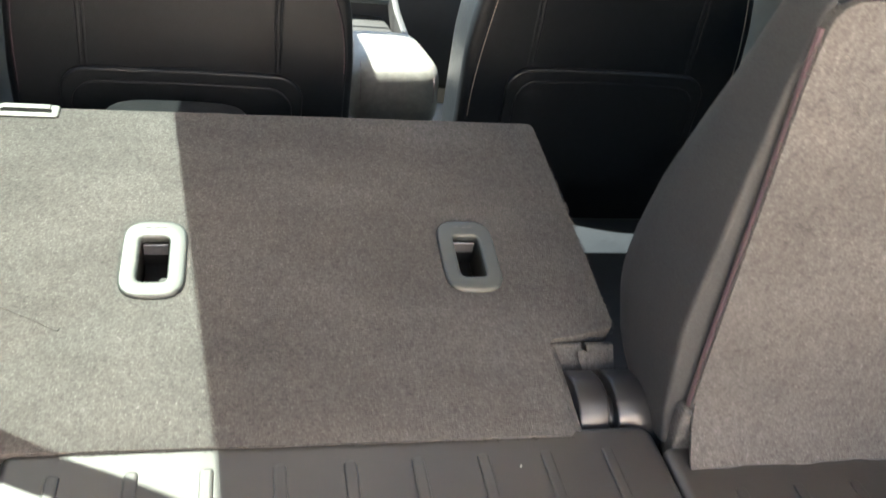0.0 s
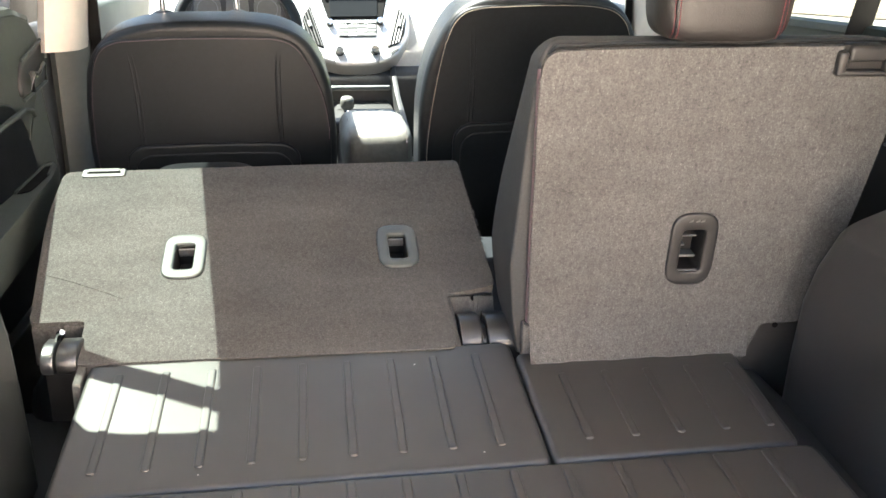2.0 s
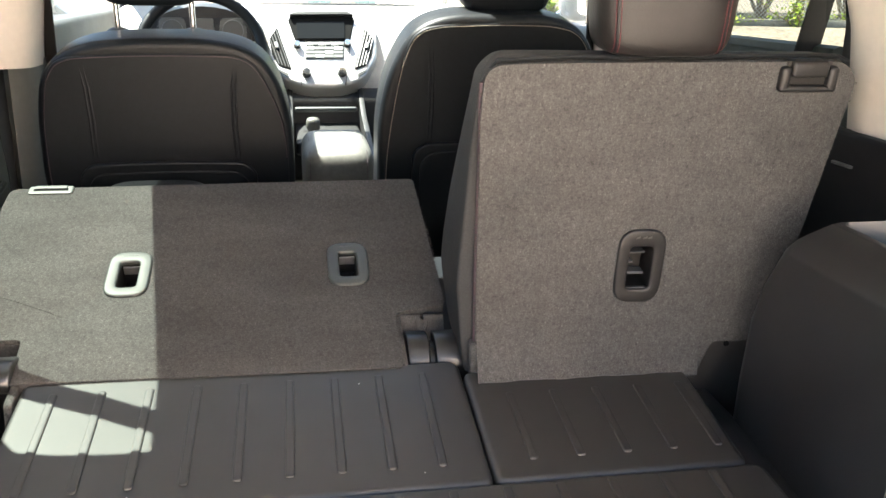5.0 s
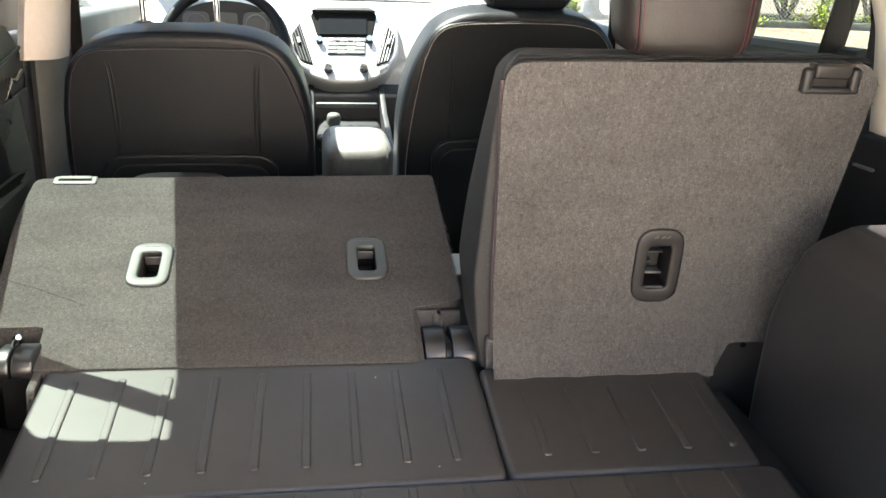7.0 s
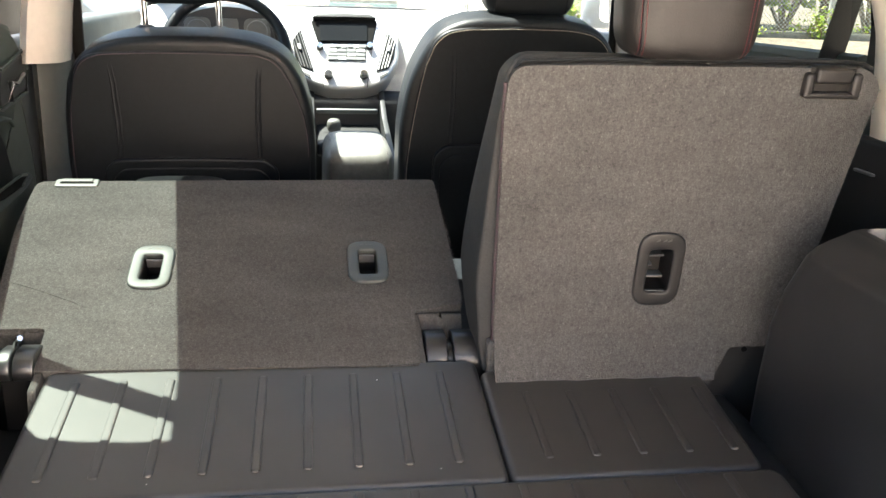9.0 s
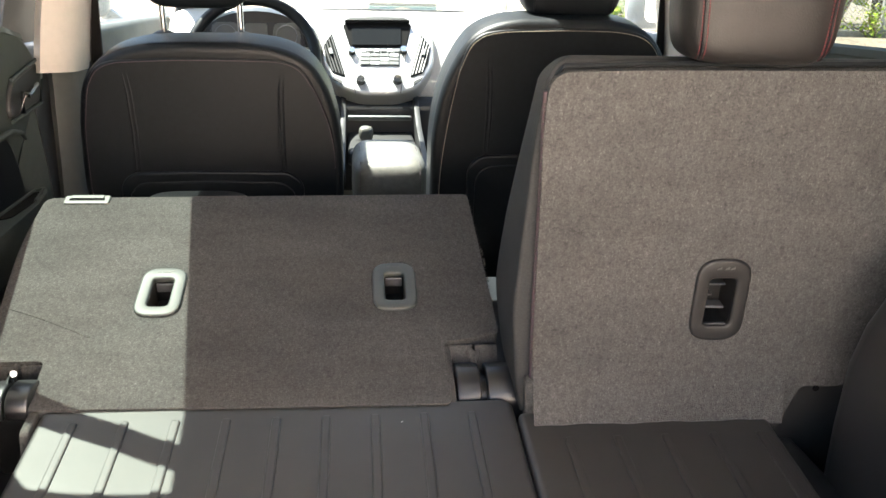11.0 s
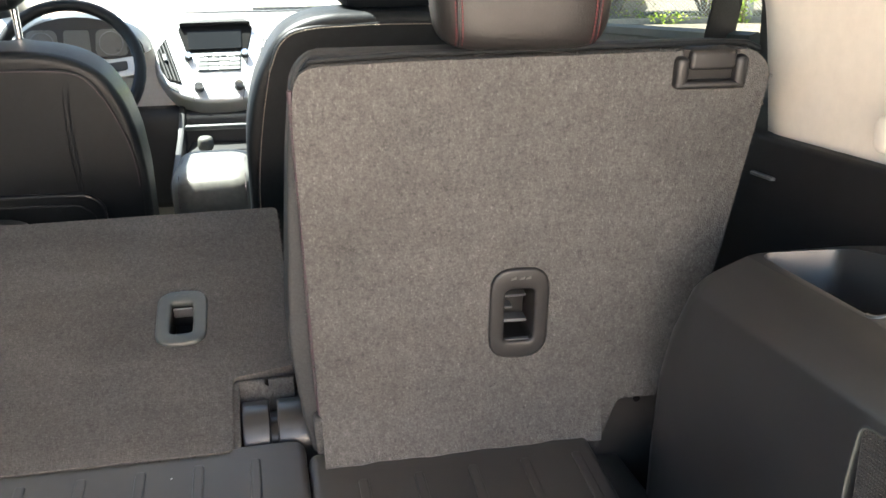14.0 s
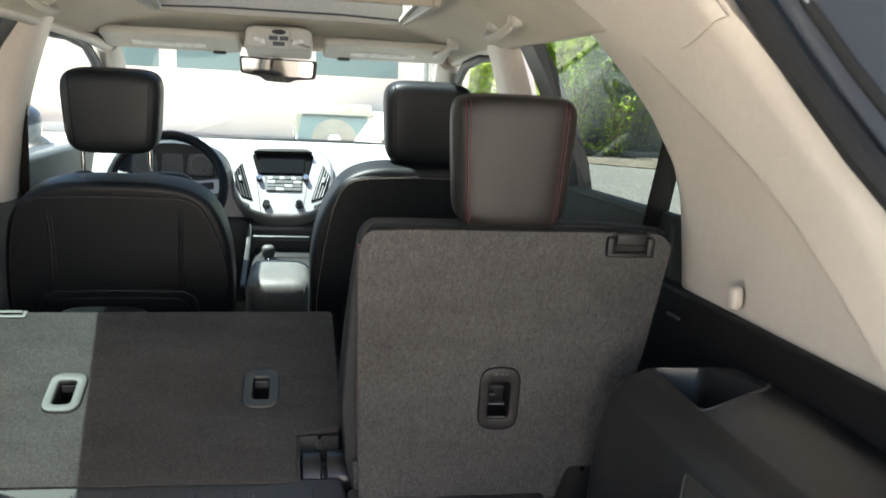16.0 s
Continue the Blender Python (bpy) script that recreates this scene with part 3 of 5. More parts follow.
def rail_and_pillars(s):
    side = "right" if s > 0 else "left"
    # roof rail
    pts = [(.599, -.30, 1.560), (.599, 0, 1.552), (.599, .8, 1.554), (.595, 1.4, 1.545), (.565, 1.72, 1.525)]
    if s > 0:
        pts = [(x + .022, max(y, .12), z + .010) for x, y, z in pts]
    structure("roof_rail_" + side, mirrored(tube(pts, [.016, .016, .016, .018, .024] if s < 0 else [.016, .016, .016, .018, .024], 12), s), BEIGE, "beige trim along the roof edge", "trim")
    # windscreen pillar
    pts = [(.575, 1.66, 1.545), (.61, 2.0, 1.40), (.66, 2.35, 1.25), (.70, 2.62, 1.12)]
    structure("front_pillar_" + side, mirrored(tube(pts, [.045, .045, .05, .055], 10), s), BEIGE, "beige windscreen pillar trim", "pillar")
    frame_pts = [(.668, 1.10, 1.46), (.632, 1.13, 1.535), (.612, 1.30, 1.536), (.606, 1.50, 1.520), (.618, 1.68, 1.478), (.650, 2.0, 1.350), (.690, 2.25, 1.235), (.715, 2.36, 1.17)]
    structure("door_frame_" + side, mirrored(tube(frame_pts, [.012, .014, .015, .016, .017, .020, .024, .03], 10), s), RUBBER, "black frame and seal of the front door window", "frame")
    # centre pillar: beige above, grey below
    def f(u, v):
        z = (1.115 if s > 0 else 1.103) + v * .51
        y = (.985 if s > 0 else .942) + .06 * v + (u * 2 - 1) * ((.125 if s > 0 else .108) - .02 * v)
        x = .735 - .02 * v - .085 * v ** 2 - .04 * (1 - (u * 2 - 1) ** 4)
        return (x, y, z)
    structure("centre_pillar_" + side, mirrored(sheet(f, 10, 10, thick=.03), s), BEIGE, "beige upper trim of the door pillar", "pillar")
    for u in (.62, .78):
        part("belt_track", mirrored(tube([(f(u, v)[0] - .006, f(u, v)[1], f(u, v)[2]) for v in (.05, .3, .6, .85)], .005, 8), s), LINER, bpy.data.objects["centre_pillar_" + side])
    edge = [[(.733, y0, z), (.733, y1, z), (.76, y1, z), (.76, y0, z)] for y0, y1, z in ((.885, .955, .45), (.875, .935, .70), (.850, .912, .90), (.815, .905, 1.02), (.795, .905, 1.115))]
    structure("door_seal_" + side, mirrored(loft(edge), s), RUBBER, "dark rubber seal on the door's edge", "seal")

    def f2(u, v):
        z = .35 + v * .765
        y = (.975 if s > 0 else 1.0) + (u * 2 - 1) * ((.145 if s > 0 else .105) - .02 * v)
        x = .74 - .005 * v - .04 * (1 - (u * 2 - 1) ** 4)
        return (x, y, z)
    structure("centre_pillar_foot_" + side, mirrored(sheet(f2, 10, 10, thick=.03), s), CLOTH_T, "grey lower trim of the door pillar", "pillar")
    # dark frame of the rear door's window ahead of the pane
    fr = [[(.765 - .165 * v ** 1.5, y0 + .03 * v, 1.16 + .42 * v), (.765 - .165 * v ** 1.5, y0 + wide + .02 * v, 1.16 + .42 * v), (.80 - .165 * v ** 1.5, y0 + wide + .02 * v, 1.16 + .42 * v), (.80 - .165 * v ** 1.5, y0 + .03 * v, 1.16 + .42 * v)] for y0, wide in ((.70, .13) if s > 0 else (.755, .27),) for v in (0, .25, .5, .75, 1)]
    structure("window_frame_" + side, mirrored(loft(fr), s), RUBBER, "black frame of the rear door window", "frame")
    structure("window_seal_" + side, mirrored(tube([(.76, 1.12, 1.17), (.73, 1.12, 1.38), (.64, 1.10, 1.56)], .016, 8), s), RUBBER, "black rubber window seal", "seal")


CLOTH_T = material("grey_trim", (0.072, 0.076, 0.070), 0.55, vary=0.08, scale=60, bump=0.2, bump_scale=1000, depth=0.0006)
rail_and_pillars(1)
rail_and_pillars(-1)


def glass_pane(name, quad, mat, label):
    b = bmesh.new()
    vs = [b.verts.new(p) for p in quad]
    b.faces.new(vs)
    bmesh.ops.solidify(b, geom=b.faces[:], thickness=0.004)
    return tagged(part(name, b, mat, smooth=False), label, "window", kind="structure")


for s, side in ((1, "right"), (-1, "left")):
    glass_pane("window_rear_" + side, [(s * .785, -.14, 1.15), (s * .785, .72, 1.15), (s * .610, .75, 1.66), (s * .610, -.03, 1.66)], GLASS_R, "tinted rear door window")
    glass_pane("window_front_" + side, [(s * .785, 1.10, 1.12), (s * .785, 2.40, 1.10), (s * .615, 1.74, 1.65), (s * .61, 1.07, 1.66)], GLASS_F, "clear front door window")
glass_pane("windscreen", [(-.70, 2.66, 1.10), (.70, 2.66, 1.10), (.575, 1.69, 1.57), (-.575, 1.69, 1.57)], GLASS_F, "clear windscreen")

# rear quarter trim, beige, from the rear door window to the tailgate opening
def quarter_trim(s, side, front, flare):
    crest = ((1.08, -.65), (1.154, -.575), (1.274, -.410), (1.333, -.310), (1.404, -.173), (1.497, -.005), (1.581, .142), (1.64, .22))
    rear = ((1.08, -.82), (1.314, -.579), (1.37, -.503), (1.457, -.405), (1.54, -.325), (1.64, -.26))

    def f(u, v):
        z = 1.10 + v * .52
        yf, yr = lerp_table(front, z), lerp_table(rear, z)
        y = yf + (yr - yf) * u
        x = .705 - .02 * v - .12 * v ** 3
        ridge = max(0.0, min(1.0, (lerp_table(crest, z) - y + .018) / .040))
        x -= .05 * ridge * ridge * (3 - 2 * ridge)
        x += flare * max(0.0, 1 - u / .12) ** 2 + .003 * (1 - ridge * ridge * (3 - 2 * ridge))
        round_off = max(0.0, (u - .90) / .10)
        x += .018 * round_off * round_off
        return (x, y, z)
    q = structure("quarter_trim_" + side, mirrored(sheet(f, 90, 44, thick=.02), s), BEIGE, "beige moulded trim of the rear pillar", "trim")

    def cap(u, v):
        z0 = 1.488 + .042 * max(0.0, (u - .35) / .65) ** 1.6 + .004 * (1 - u)
        z = z0 + (1.60 - z0) * v
        yc, yr = lerp_table(crest, z) - .01, lerp_table(rear, z) + .004
        y = yc + (yr - yc) * u
        t = (z - 1.10) / .52
        x = .705 - .02 * t - .12 * t ** 3 - .05 - .006 + .014 * max(0.0, (u - .90) / .10) ** 2
        return (x, y, z)
    part("upper_cap", mirrored(sheet(cap, 30, 12, thick=.005), s), BEIGE, q, "beige cap at the pillar's head")
    for pts in (((-.355, 1.391), (-.413, 1.393)), ((-.379, 1.361), (-.412, 1.359), (-.424, 1.364))):
        part("cover_gap", mirrored(tube([(.652 - .02 * (z - 1.1) / .52 - .12 * ((z - 1.1) / .52) ** 3, y, z) for y, z in pts], .0006, 6), s), LINER, q)
    pts = [(.665 - .07 * max(0, (z - 1.3) / .3) - .0, y - .012, z) for z, y in ((1.02, -.885), (1.15, -.76), (1.314, -.594), (1.37, -.518), (1.457, -.420), (1.535, -.342), (1.60, -.295))]
    structure("tailgate_seal_" + side, mirrored(tube(pts, .018, 8), s), RUBBER, "black rubber seal round the tailgate opening", "seal")
    structure("jamb_bead_" + side, mirrored(tube([(x + .035, y - .040, z + .012) for x, y, z in pts], .009, 8), s), RUBBER, "thin black bead beside the tailgate seal", "seal")
    jamb = [[(x + .02, y - .02, z), (x + .12, y - .06, z + .02), (x + .13, y - .16, z + .02), (x + .03, y - .05, z)] for x, y, z in pts]
    structure("tailgate_jamb_" + side, mirrored(loft(jamb), s), PAINT, "dark painted body flange beside the tailgate", "jamb")


FRONT_R = ((1.10, .06), (1.25, .07), (1.31, .09), (1.40, .17), (1.526, .33), (1.62, .45))
FRONT_L = ((1.10, .07), (1.22, .04), (1.32, -.010), (1.40, -.004), (1.50, .010), (1.54, .022), (1.60, .06))
quarter_trim(1, "right", FRONT_R, .05)
quarter_trim(-1, "left", FRONT_L, 0)


def rear_frame(u, v):
    z = 1.15 + .18 * v
    return (.764 - .008 * v, lerp_table(FRONT_R, z) - .02 + (.052 - .018 * v) * u, z)


structure("window_frame_rear_right", sheet(rear_frame, 4, 16, thick=.012), RUBBER, "black rear edge of the side window", "frame")
for s, side, front in ((1, "right", FRONT_R), (-1, "left", FRONT_L)):
    def f(u, v):
        z = 1.10 + .52 * v
        y0 = lerp_table(front, z) - .07
        return (.84 - .19 * v, y0 + (-.80 + .5 * v - y0) * u, z)
    structure("quarter_panel_" + side, mirrored(sheet(f, 12, 10, thick=.02), s), PAINT, "dark painted rear quarter of the car body", "body side")
# black upper side panel between the wheel housing and the beige trim
for s, side in ((1, "right"), (-1, "left")):
    structure("side_panel_" + side, mirrored(rbox(.69, .72, -.95, .10, .60, 1.104, .006), s), PANEL_K, "black plastic panel above the wheel housing", "panel")

structure("tailgate", prism(rounded([(-.84, 0), (.84, 0), (.72, 1.15), (-.72, 1.15)], .12), 0, .09, axes((0, -.38, 1.675), (1, 0, 0), (0, -.985, .17), (0, .17, .985)), .02), PAINT, "raised dark tailgate overhead", "tailgate")
structure("sill", rbox(-.66, .66, -1.0, -.90, .45, .64, .02), PLASTIC, "black plastic loading sill", "sill")


# ---- wheel housings ----
def wheel_housing(s, name, x_in, dy):
    prof = [(-.086, .40), (-.086, .66), (-.09, .76), (-.10, .854), (-.122, .915), (-.16, .978), (-.21, 1.022), (-.265, 1.038), (-.33, 1.044), (-.5, 1.047), (-.92, 1.040), (-.92, .40)]
    w = tagged(new(name), "dark grain-moulded wheel housing trim beside the load floor", "side trim", kind="structure")
    m = axes((0, 0, 0), (0, 1, 0), (0, 0, 1), (1, 0, 0))
    b = prism([(y + dy, z) for y, z in prof], x_in, .70, m, .022, 4)
    part("shell", mirrored(b, s), PLASTIC_W, w)
    return w


wr = wheel_housing(1, "wheel_housing_right", .53, 0)
wheel_housing(-1, "wheel_housing_left", .55, .03)
shell = wr.children[0]
# slanted band along the inner edge, then the tray sunk behind it
cut(shell, prism(rounded([(.490, .925), (.620, 1.080), (.40, 1.25)], 0), -1.0, 0.0, axes((0, 0, 0), (1, 0, 0), (0, 0, 1), (0, 1, 0))), PLASTIC_W)
cut(shell, prism([(.40, .959), (.75, 1.083), (.40, 1.25)], -1.0, 0.0, axes((0, 0, 0), (1, 0, 0), (0, 0, 1), (0, 1, 0))), PLASTIC_W)
tray = rounded([(.577, -.214), (.638, -.246), (.670, -.386), (.573, -.386)], [.012, .014, .012, .012], 6)
cut(shell, prism(tray, .950, 1.2, Matrix(), .010, 2), TRAY)
soften(shell, lambda p: abs(p.z - .9705) < .014 and p.x < .535 and p.y > -.86, .005)
soften(shell, lambda p: p.z > 1.004 and .562 < p.x < .69 and -.395 < p.y < -.19, .0055, 4)
lip = [(p[0], p[1]) for p in tray if p[1] < -.30]
part("tray_lip", tube([(x, y, .959 + .354 * (x - .40) - .0012) for x, y in lip], .0028, 8), PLASTIC_W, wr, "rounded lip at the tray's near edge")
net_pts = [(-.800, .66), (-.428, .66), (-.425, .90), (-.434, .962), (-.80, .972)]
M_NET = axes((.53, 0, 0), (0, 1, 0), (0, 0, 1), (-1, 0, 0))
cut(shell, prism(rounded(net_pts, .012), -.06, .2, M_NET), PLASTIC_D)
part("net_frame", prism(rounded(net_pts, .012), -.003, .0008, M_NET, .0008, 1, hole=rounded([(-.798, .662), (-.4305, .662), (-.4275, .90), (-.4362, .9597), (-.798, .9697)], .010)), BEZEL, wr, "satin rim round the net pocket")
b = bmesh.new()
for i in range(122):
    y = -.797 + .003 * i
    tube([(.534, y, .664), (.534, y, .961)], .0007, 3, bm=b)
for i in range(100):
    z = .666 + .003 * i
    tube([(.5342, -.797, z), (.5342, -.433, z)], .0007, 3, bm=b)
tagged(part("net", b, NET, wr, "fine black elastic mesh", smooth=False), kind="stuff")
# tie-down hook on the beige trim, small mark on the black panel
part("hook", pillow(.691, -.228, 1.137, .009, .012, .018, 3, 3), BEIGE, wr, "small beige plastic hook")
part("clip", rbox(.684, .692, -.06, -.015, 1.056, 1.060, .001, 1), STEEL, wr)


# ---- load floor ----
SL = 0.167


def floor_plane(z0=.75, slope=SL):
    n = Vector((0, -slope, 1)).normalized()
    return axes((0, 0, z0), (1, 0, 0), (0, n.z, -n.y), n)


def load_panel(name, x0, x1, y0, y1, ribs, rib_y0, rib_y1, z0, label, slope=SL, corner=[.014, .014, .020, .014]):
    k = 1 / math.cos(math.atan(slope))
    m = floor_plane(z0, slope)
    p = thing(name, label, "floor panel", "load floor panels")
    part("panel", prism(rounded([(x0, y0 * k), (x1, y0 * k), (x1, y1 * k), (x0, y1 * k)], corner), -.024, 0, m, .0085, 4), PLASTIC, p)
    for x in ribs:
        r = prism(rounded([(x - .006, rib_y0 * k), (x + .006, rib_y0 * k), (x + .006, rib_y1 * k), (x - .006, rib_y1 * k)], .005), -.002, .0028, m, .0024, 2)
        part("rib", r, PLASTIC, p)
    return p


load_panel("load_floor_panel", -.486, .134, -.248, .018, [-.439 + .0642 * i for i in range(9)], -.212, -.012, .75, "black ribbed plastic load floor panel, partly sunlit")
load_panel("load_floor_panel", .136, .476, -.248, -.012, [.194 + .0642 * i for i in range(5)], -.212, -.070, .75, "black ribbed plastic load floor panel, narrower and shaded", corner=[.014, .014, .014, .014])
load_panel("load_floor_panel", -.49, .49, -.90, -.253, [-.46 + .0672 * i for i in range(14)], -.80, -.263, .738, "black ribbed plastic rear load floor panel", 0.10)


structure("floor_edge", prism(rounded([(-.90, .58), (-.90, .622), (-.10, .690), (.02, .690), (.02, .58)], .01), .488, .535, axes((0, 0, 0), (0, 1, 0), (0, 0, 1), (1, 0, 0)), .004, 2), PLASTIC_W, "dark plastic ledge between load floor and wheel housing", "ledge")
structure("underfloor", rbox(-.70, .70, -.93, .14, .56, .615, .01), PLASTIC_D, "black well under the load floor panels", "floor")


# ---- rear seat back, folded ----
def slot_ring(cx, cy, grow=0.0, half=.019):
    w, lo, hi = half + grow, .036 + grow, .032 + grow
    return rounded([(cx - w, cy - lo), (cx + w, cy - lo), (cx + w, cy + hi), (cx - w, cy + hi)], .007, 3)


def pull_bezel(parent, m, cx, cy, h=.116, w=.069, label="", mat=None, half=.019, bars=((.0275, 1.0, -.005),)):
    """A stadium-shaped bezel round a slot with a pull tongue in it, on the plane m."""
    a = rounded([(cx - w / 2, cy - h / 2), (cx + w / 2, cy - h / 2), (cx + w / 2, cy + h / 2), (cx - w / 2, cy + h / 2)], .028, 5)
    z = part("bezel", prism(a, -.006, .005, m, .0035, 3, hole=slot_ring(cx, cy, 0, half)), mat or BEZEL, parent, label)
    wall, deep = slot_ring(cx, cy, .0005, half), slot_ring(cx, cy, .0005, half)
    cup = loft([[m @ Vector((p[0], p[1], 0)) for p in wall], [m @ Vector((p[0], p[1], -.052)) for p in deep]], False)
    cup.faces.new(list(cup.verts)[len(wall):])
    part("slot", cup, RECESS, z)
    part("tongue", prism(rounded([(cx - (half - .002), cy - .022), (cx + (half - .002), cy - .022), (cx + (half - .002), cy + .030), (cx - (half - .002), cy + .030)], .003, 2), -.044, -.038, m, .001, 1), RECESS, z)
    part("tongue_lip", prism(rounded([(cx - (half - .002), cy - .023), (cx + (half - .002), cy - .023), (cx + (half - .002), cy - .019), (cx - (half - .002), cy - .019)], .0015, 2), -.036, -.018, m, .001, 1), STEEL, z)
    for y, end, low in bars:
        part("tongue_lip", prism(rounded([(cx - half + .002, cy + y), (cx - half + .002 + (2 * half - .004) * end, cy + y), (cx - half + .002 + (2 * half - .004) * end, cy + y + .003), (cx - half + .002, cy + y + .003)], .0012, 2), low - .016, low, m, .0008, 1), STEEL, z)
    # pale strip paints the highlight along the slot's lower bevel
    part("slot_lip", prism(rounded([(cx - half + .003, cy - .0365), (cx + half - .003, cy - .0365), (cx + half - .003, cy - .0345), (cx - half + .003, cy - .0345)], .0008, 2), -.004, .0005, m), STEEL, z)
    for dx in (-.009, .001, .008):
        part("mark", prism([(cx + dx - .003, cy + h * .385), (cx + dx + .003, cy + h * .395), (cx + dx + .003, cy + h * .425), (cx + dx - .002, cy + h * .405)], .0051, .0056, m), PLASTIC, z)
    return z


FS = .345
nf = Vector((0, -FS, 1)).normalized()
M_FOLD = axes((0, 0, .752), (1, 0, 0), (0, nf.z, -nf.y), nf)
KF = 1 / nf.z


def fringe(seat, runs, count, seed):
    """Loose carpet fibres standing out along edges; runs: (points, outward direction)."""
    rnd, b = random.Random(seed), bmesh.new()
    for pts, out in runs:
        pts, out = [Vector(p) for p in pts], Vector(out).normalized()
        lengths = [(q - p).length for p, q in zip(pts, pts[1:])]
        for i in range(int(count * sum(lengths))):
            d = rnd.uniform(0, sum(lengths))
            for p, q, l in zip(pts, pts[1:], lengths):
                if d <= l:
                    break
                d -= l
            a = p + (q - p) * min(1, d / l)
            e = out + Vector((rnd.gauss(0, .6), rnd.gauss(0, .6), rnd.gauss(0, .6)))
            e = e.normalized() * rnd.uniform(.0012, .0042)
            bend = Vector((rnd.gauss(0, 1), rnd.gauss(0, 1), rnd.gauss(0, 1))) * .0008
            tube([a - out * .0012, a + e * .55 + bend, a + e], [.0004, .00032, .00015], 3, bm=b)
    tagged(part("fringe", b, CARPET, seat, "loose grey carpet fibres along the edges", smooth=False), kind="stuff")


def folded_back():
    s = thing("folded_rear_seat", "wide rear seat back folded forward, dark grey carpet, strip in sun", "seat back", "rear seat backs")
    out = [(-.618, .492), (.128, .500), (.134, .135), (.050, .120), (.050, .004), (-.504, .012), (-.507, .099), (-.588, .099), (-.621, .36)]
    rad = [.02, .012, .012, .01, .012, .004, .01, .012, .1]
    pts = [(x, y * KF) for x, y in out]
    part("carpet_panel", prism(rounded(pts, rad), -.055, 0, M_FOLD, .010, 3, holes=[slot_ring(-.375, .237 * KF, .004), slot_ring(-.017, .243 * KF, .004)]), CARPET, s)
    inner = [(-.628, .46), (.112, .465), (.120, .16), (-.49, .15), (-.585, .15), (-.634, .30)]
    part("cushion", prism(rounded([(x, y * KF) for x, y in inner], .04), -.15, -.056, M_FOLD, .03, 3), LEATHER, s)
    z = part("release_bezel", prism(rounded([(-.585, .472 * KF), (-.507, .472 * KF), (-.507, .496 * KF), (-.585, .496 * KF)], .006), -.02, .003, M_FOLD, .002, 2), BEZEL, s, "satin plastic release bezel")
    # raised near-black bar paints the shade in the lever slot
    part("slot", prism(rounded([(-.576, .480 * KF), (-.516, .480 * KF), (-.516, .4855 * KF), (-.576, .4855 * KF)], .001), -.004, .0036, M_FOLD), SHADE, z)
    part("lever", prism(rounded([(-.574, .4862 * KF), (-.518, .4862 * KF), (-.518, .495 * KF), (-.574, .495 * KF)], .002), -.01, .0045, M_FOLD, .001, 2), BEZEL, z)
    pull_bezel(s, M_FOLD, -.375, .237 * KF, label="sunlit satin plastic pull bezel", half=.0155)
    pull_bezel(s, M_FOLD, -.017, .243 * KF, label="green-grey plastic pull bezel", half=.0155)
    # carpet turned down round the hinge notch, split where it is torn
    mx = axes((0, 0, 0), (0, 1, 0), (0, 0, 1), (1, 0, 0))
    for x0, x1, top, foot in ((.049, .0905, .789, .736), (.0955, .128, .788, .742)):
        lip = [(.118, top), (.128, top - .002), (.102, foot), (.088, foot - .004)]
        part("notch_lining", prism(rounded(lip, .004), x0, x1, mx, .003, 2), CARPET, s, "frayed carpet lining of the hinge notch")
    part("notch_lining", prism(rounded([(.006, .750), (.010, .700), (.114, .716), (.118, .788)], .004), .0485, .0585, mx, .003, 2), CARPET, s)
    lip = [(.099, .780), (.106, .778), (.104, .716), (.096, .716)]
    part("notch_lining", prism(rounded(lip, .004), -.586, -.546, mx, .003, 2), CARPET, s)
    part("notch_lining", prism(rounded(lip, .004), -.540, -.509, mx, .003, 2), CARPET, s)
    part("carpet_strip", prism(rounded([(.016, .754), (-.026, .744), (-.034, .684), (.016, .684)], .006), -.502, -.490, mx, .003, 2), CARPET, s, "carpet edge hanging beside the load floor")

    def torn(u, v):
        w = .0085 * (1 - v) ** .7 + .0012 * math.sin(v * 9)
        return (.092 + w * (2 * u - 1) + .003 * v, .110 - .010 * math.sin(v * 2.2), .784 - .040 * v + .002 * math.sin(u * 7))
    part("torn_carpet", sheet(torn, 6, 10, thick=.0022), CARPET, s, "torn tongue of carpet hanging over the hinge")

    def on(x, y):
        return (x, y, .752 + FS * y - .002)
    part("crease", tube([(x, y, .752 + FS * y - .0032) for x, y in ((-.596, .212), (-.544, .190), (-.488, .162), (-.458, .145))], .0045, 8), CARPET, s, "low crease in the carpet")
    fringe(s, (([on(-.612, .491), on(-.3, .495), on(.125, .499)], (0, .5, .8)),
               ([on(.128, .492), on(.134, .30), on(.134, .137)], (1, 0, .6)),
               ([on(.132, .130), on(.054, .118)], (0, -1, .7)), ([on(.050, .116), on(.050, .012)], (1, 0, .7)),
               ([on(.046, .004), on(-.2, .008), on(-.50, .012)], (0, -.8, .4)),
               ([on(-.507, .02), on(-.507, .096)], (-1, 0, .7)), ([on(-.512, .099), on(-.584, .099)], (0, -1, .7))), 620, 11)
    return s


folded_seat = folded_back()


# ---- rear seat back, upright ----
UB, UC = -.06, -.15
nu_ = Vector((UB, -1, UC)).normalized()
u_ax = Vector((1, UB, 0)).normalized()
v_ax = nu_.cross(u_ax).normalized()
M_UP = axes((0, .109, 0), u_ax, v_ax if v_ax.z > 0 else -v_ax, nu_)


def on_up(x, z):
    """(u, v) of the point of the upright seat's rear plane at x, z."""
    p = Vector((x, .109 + UB * x + UC * z, z)) - Vector((0, .109, 0))
    return (p.dot(u_ax), p.dot(v_ax if v_ax.z > 0 else -v_ax))


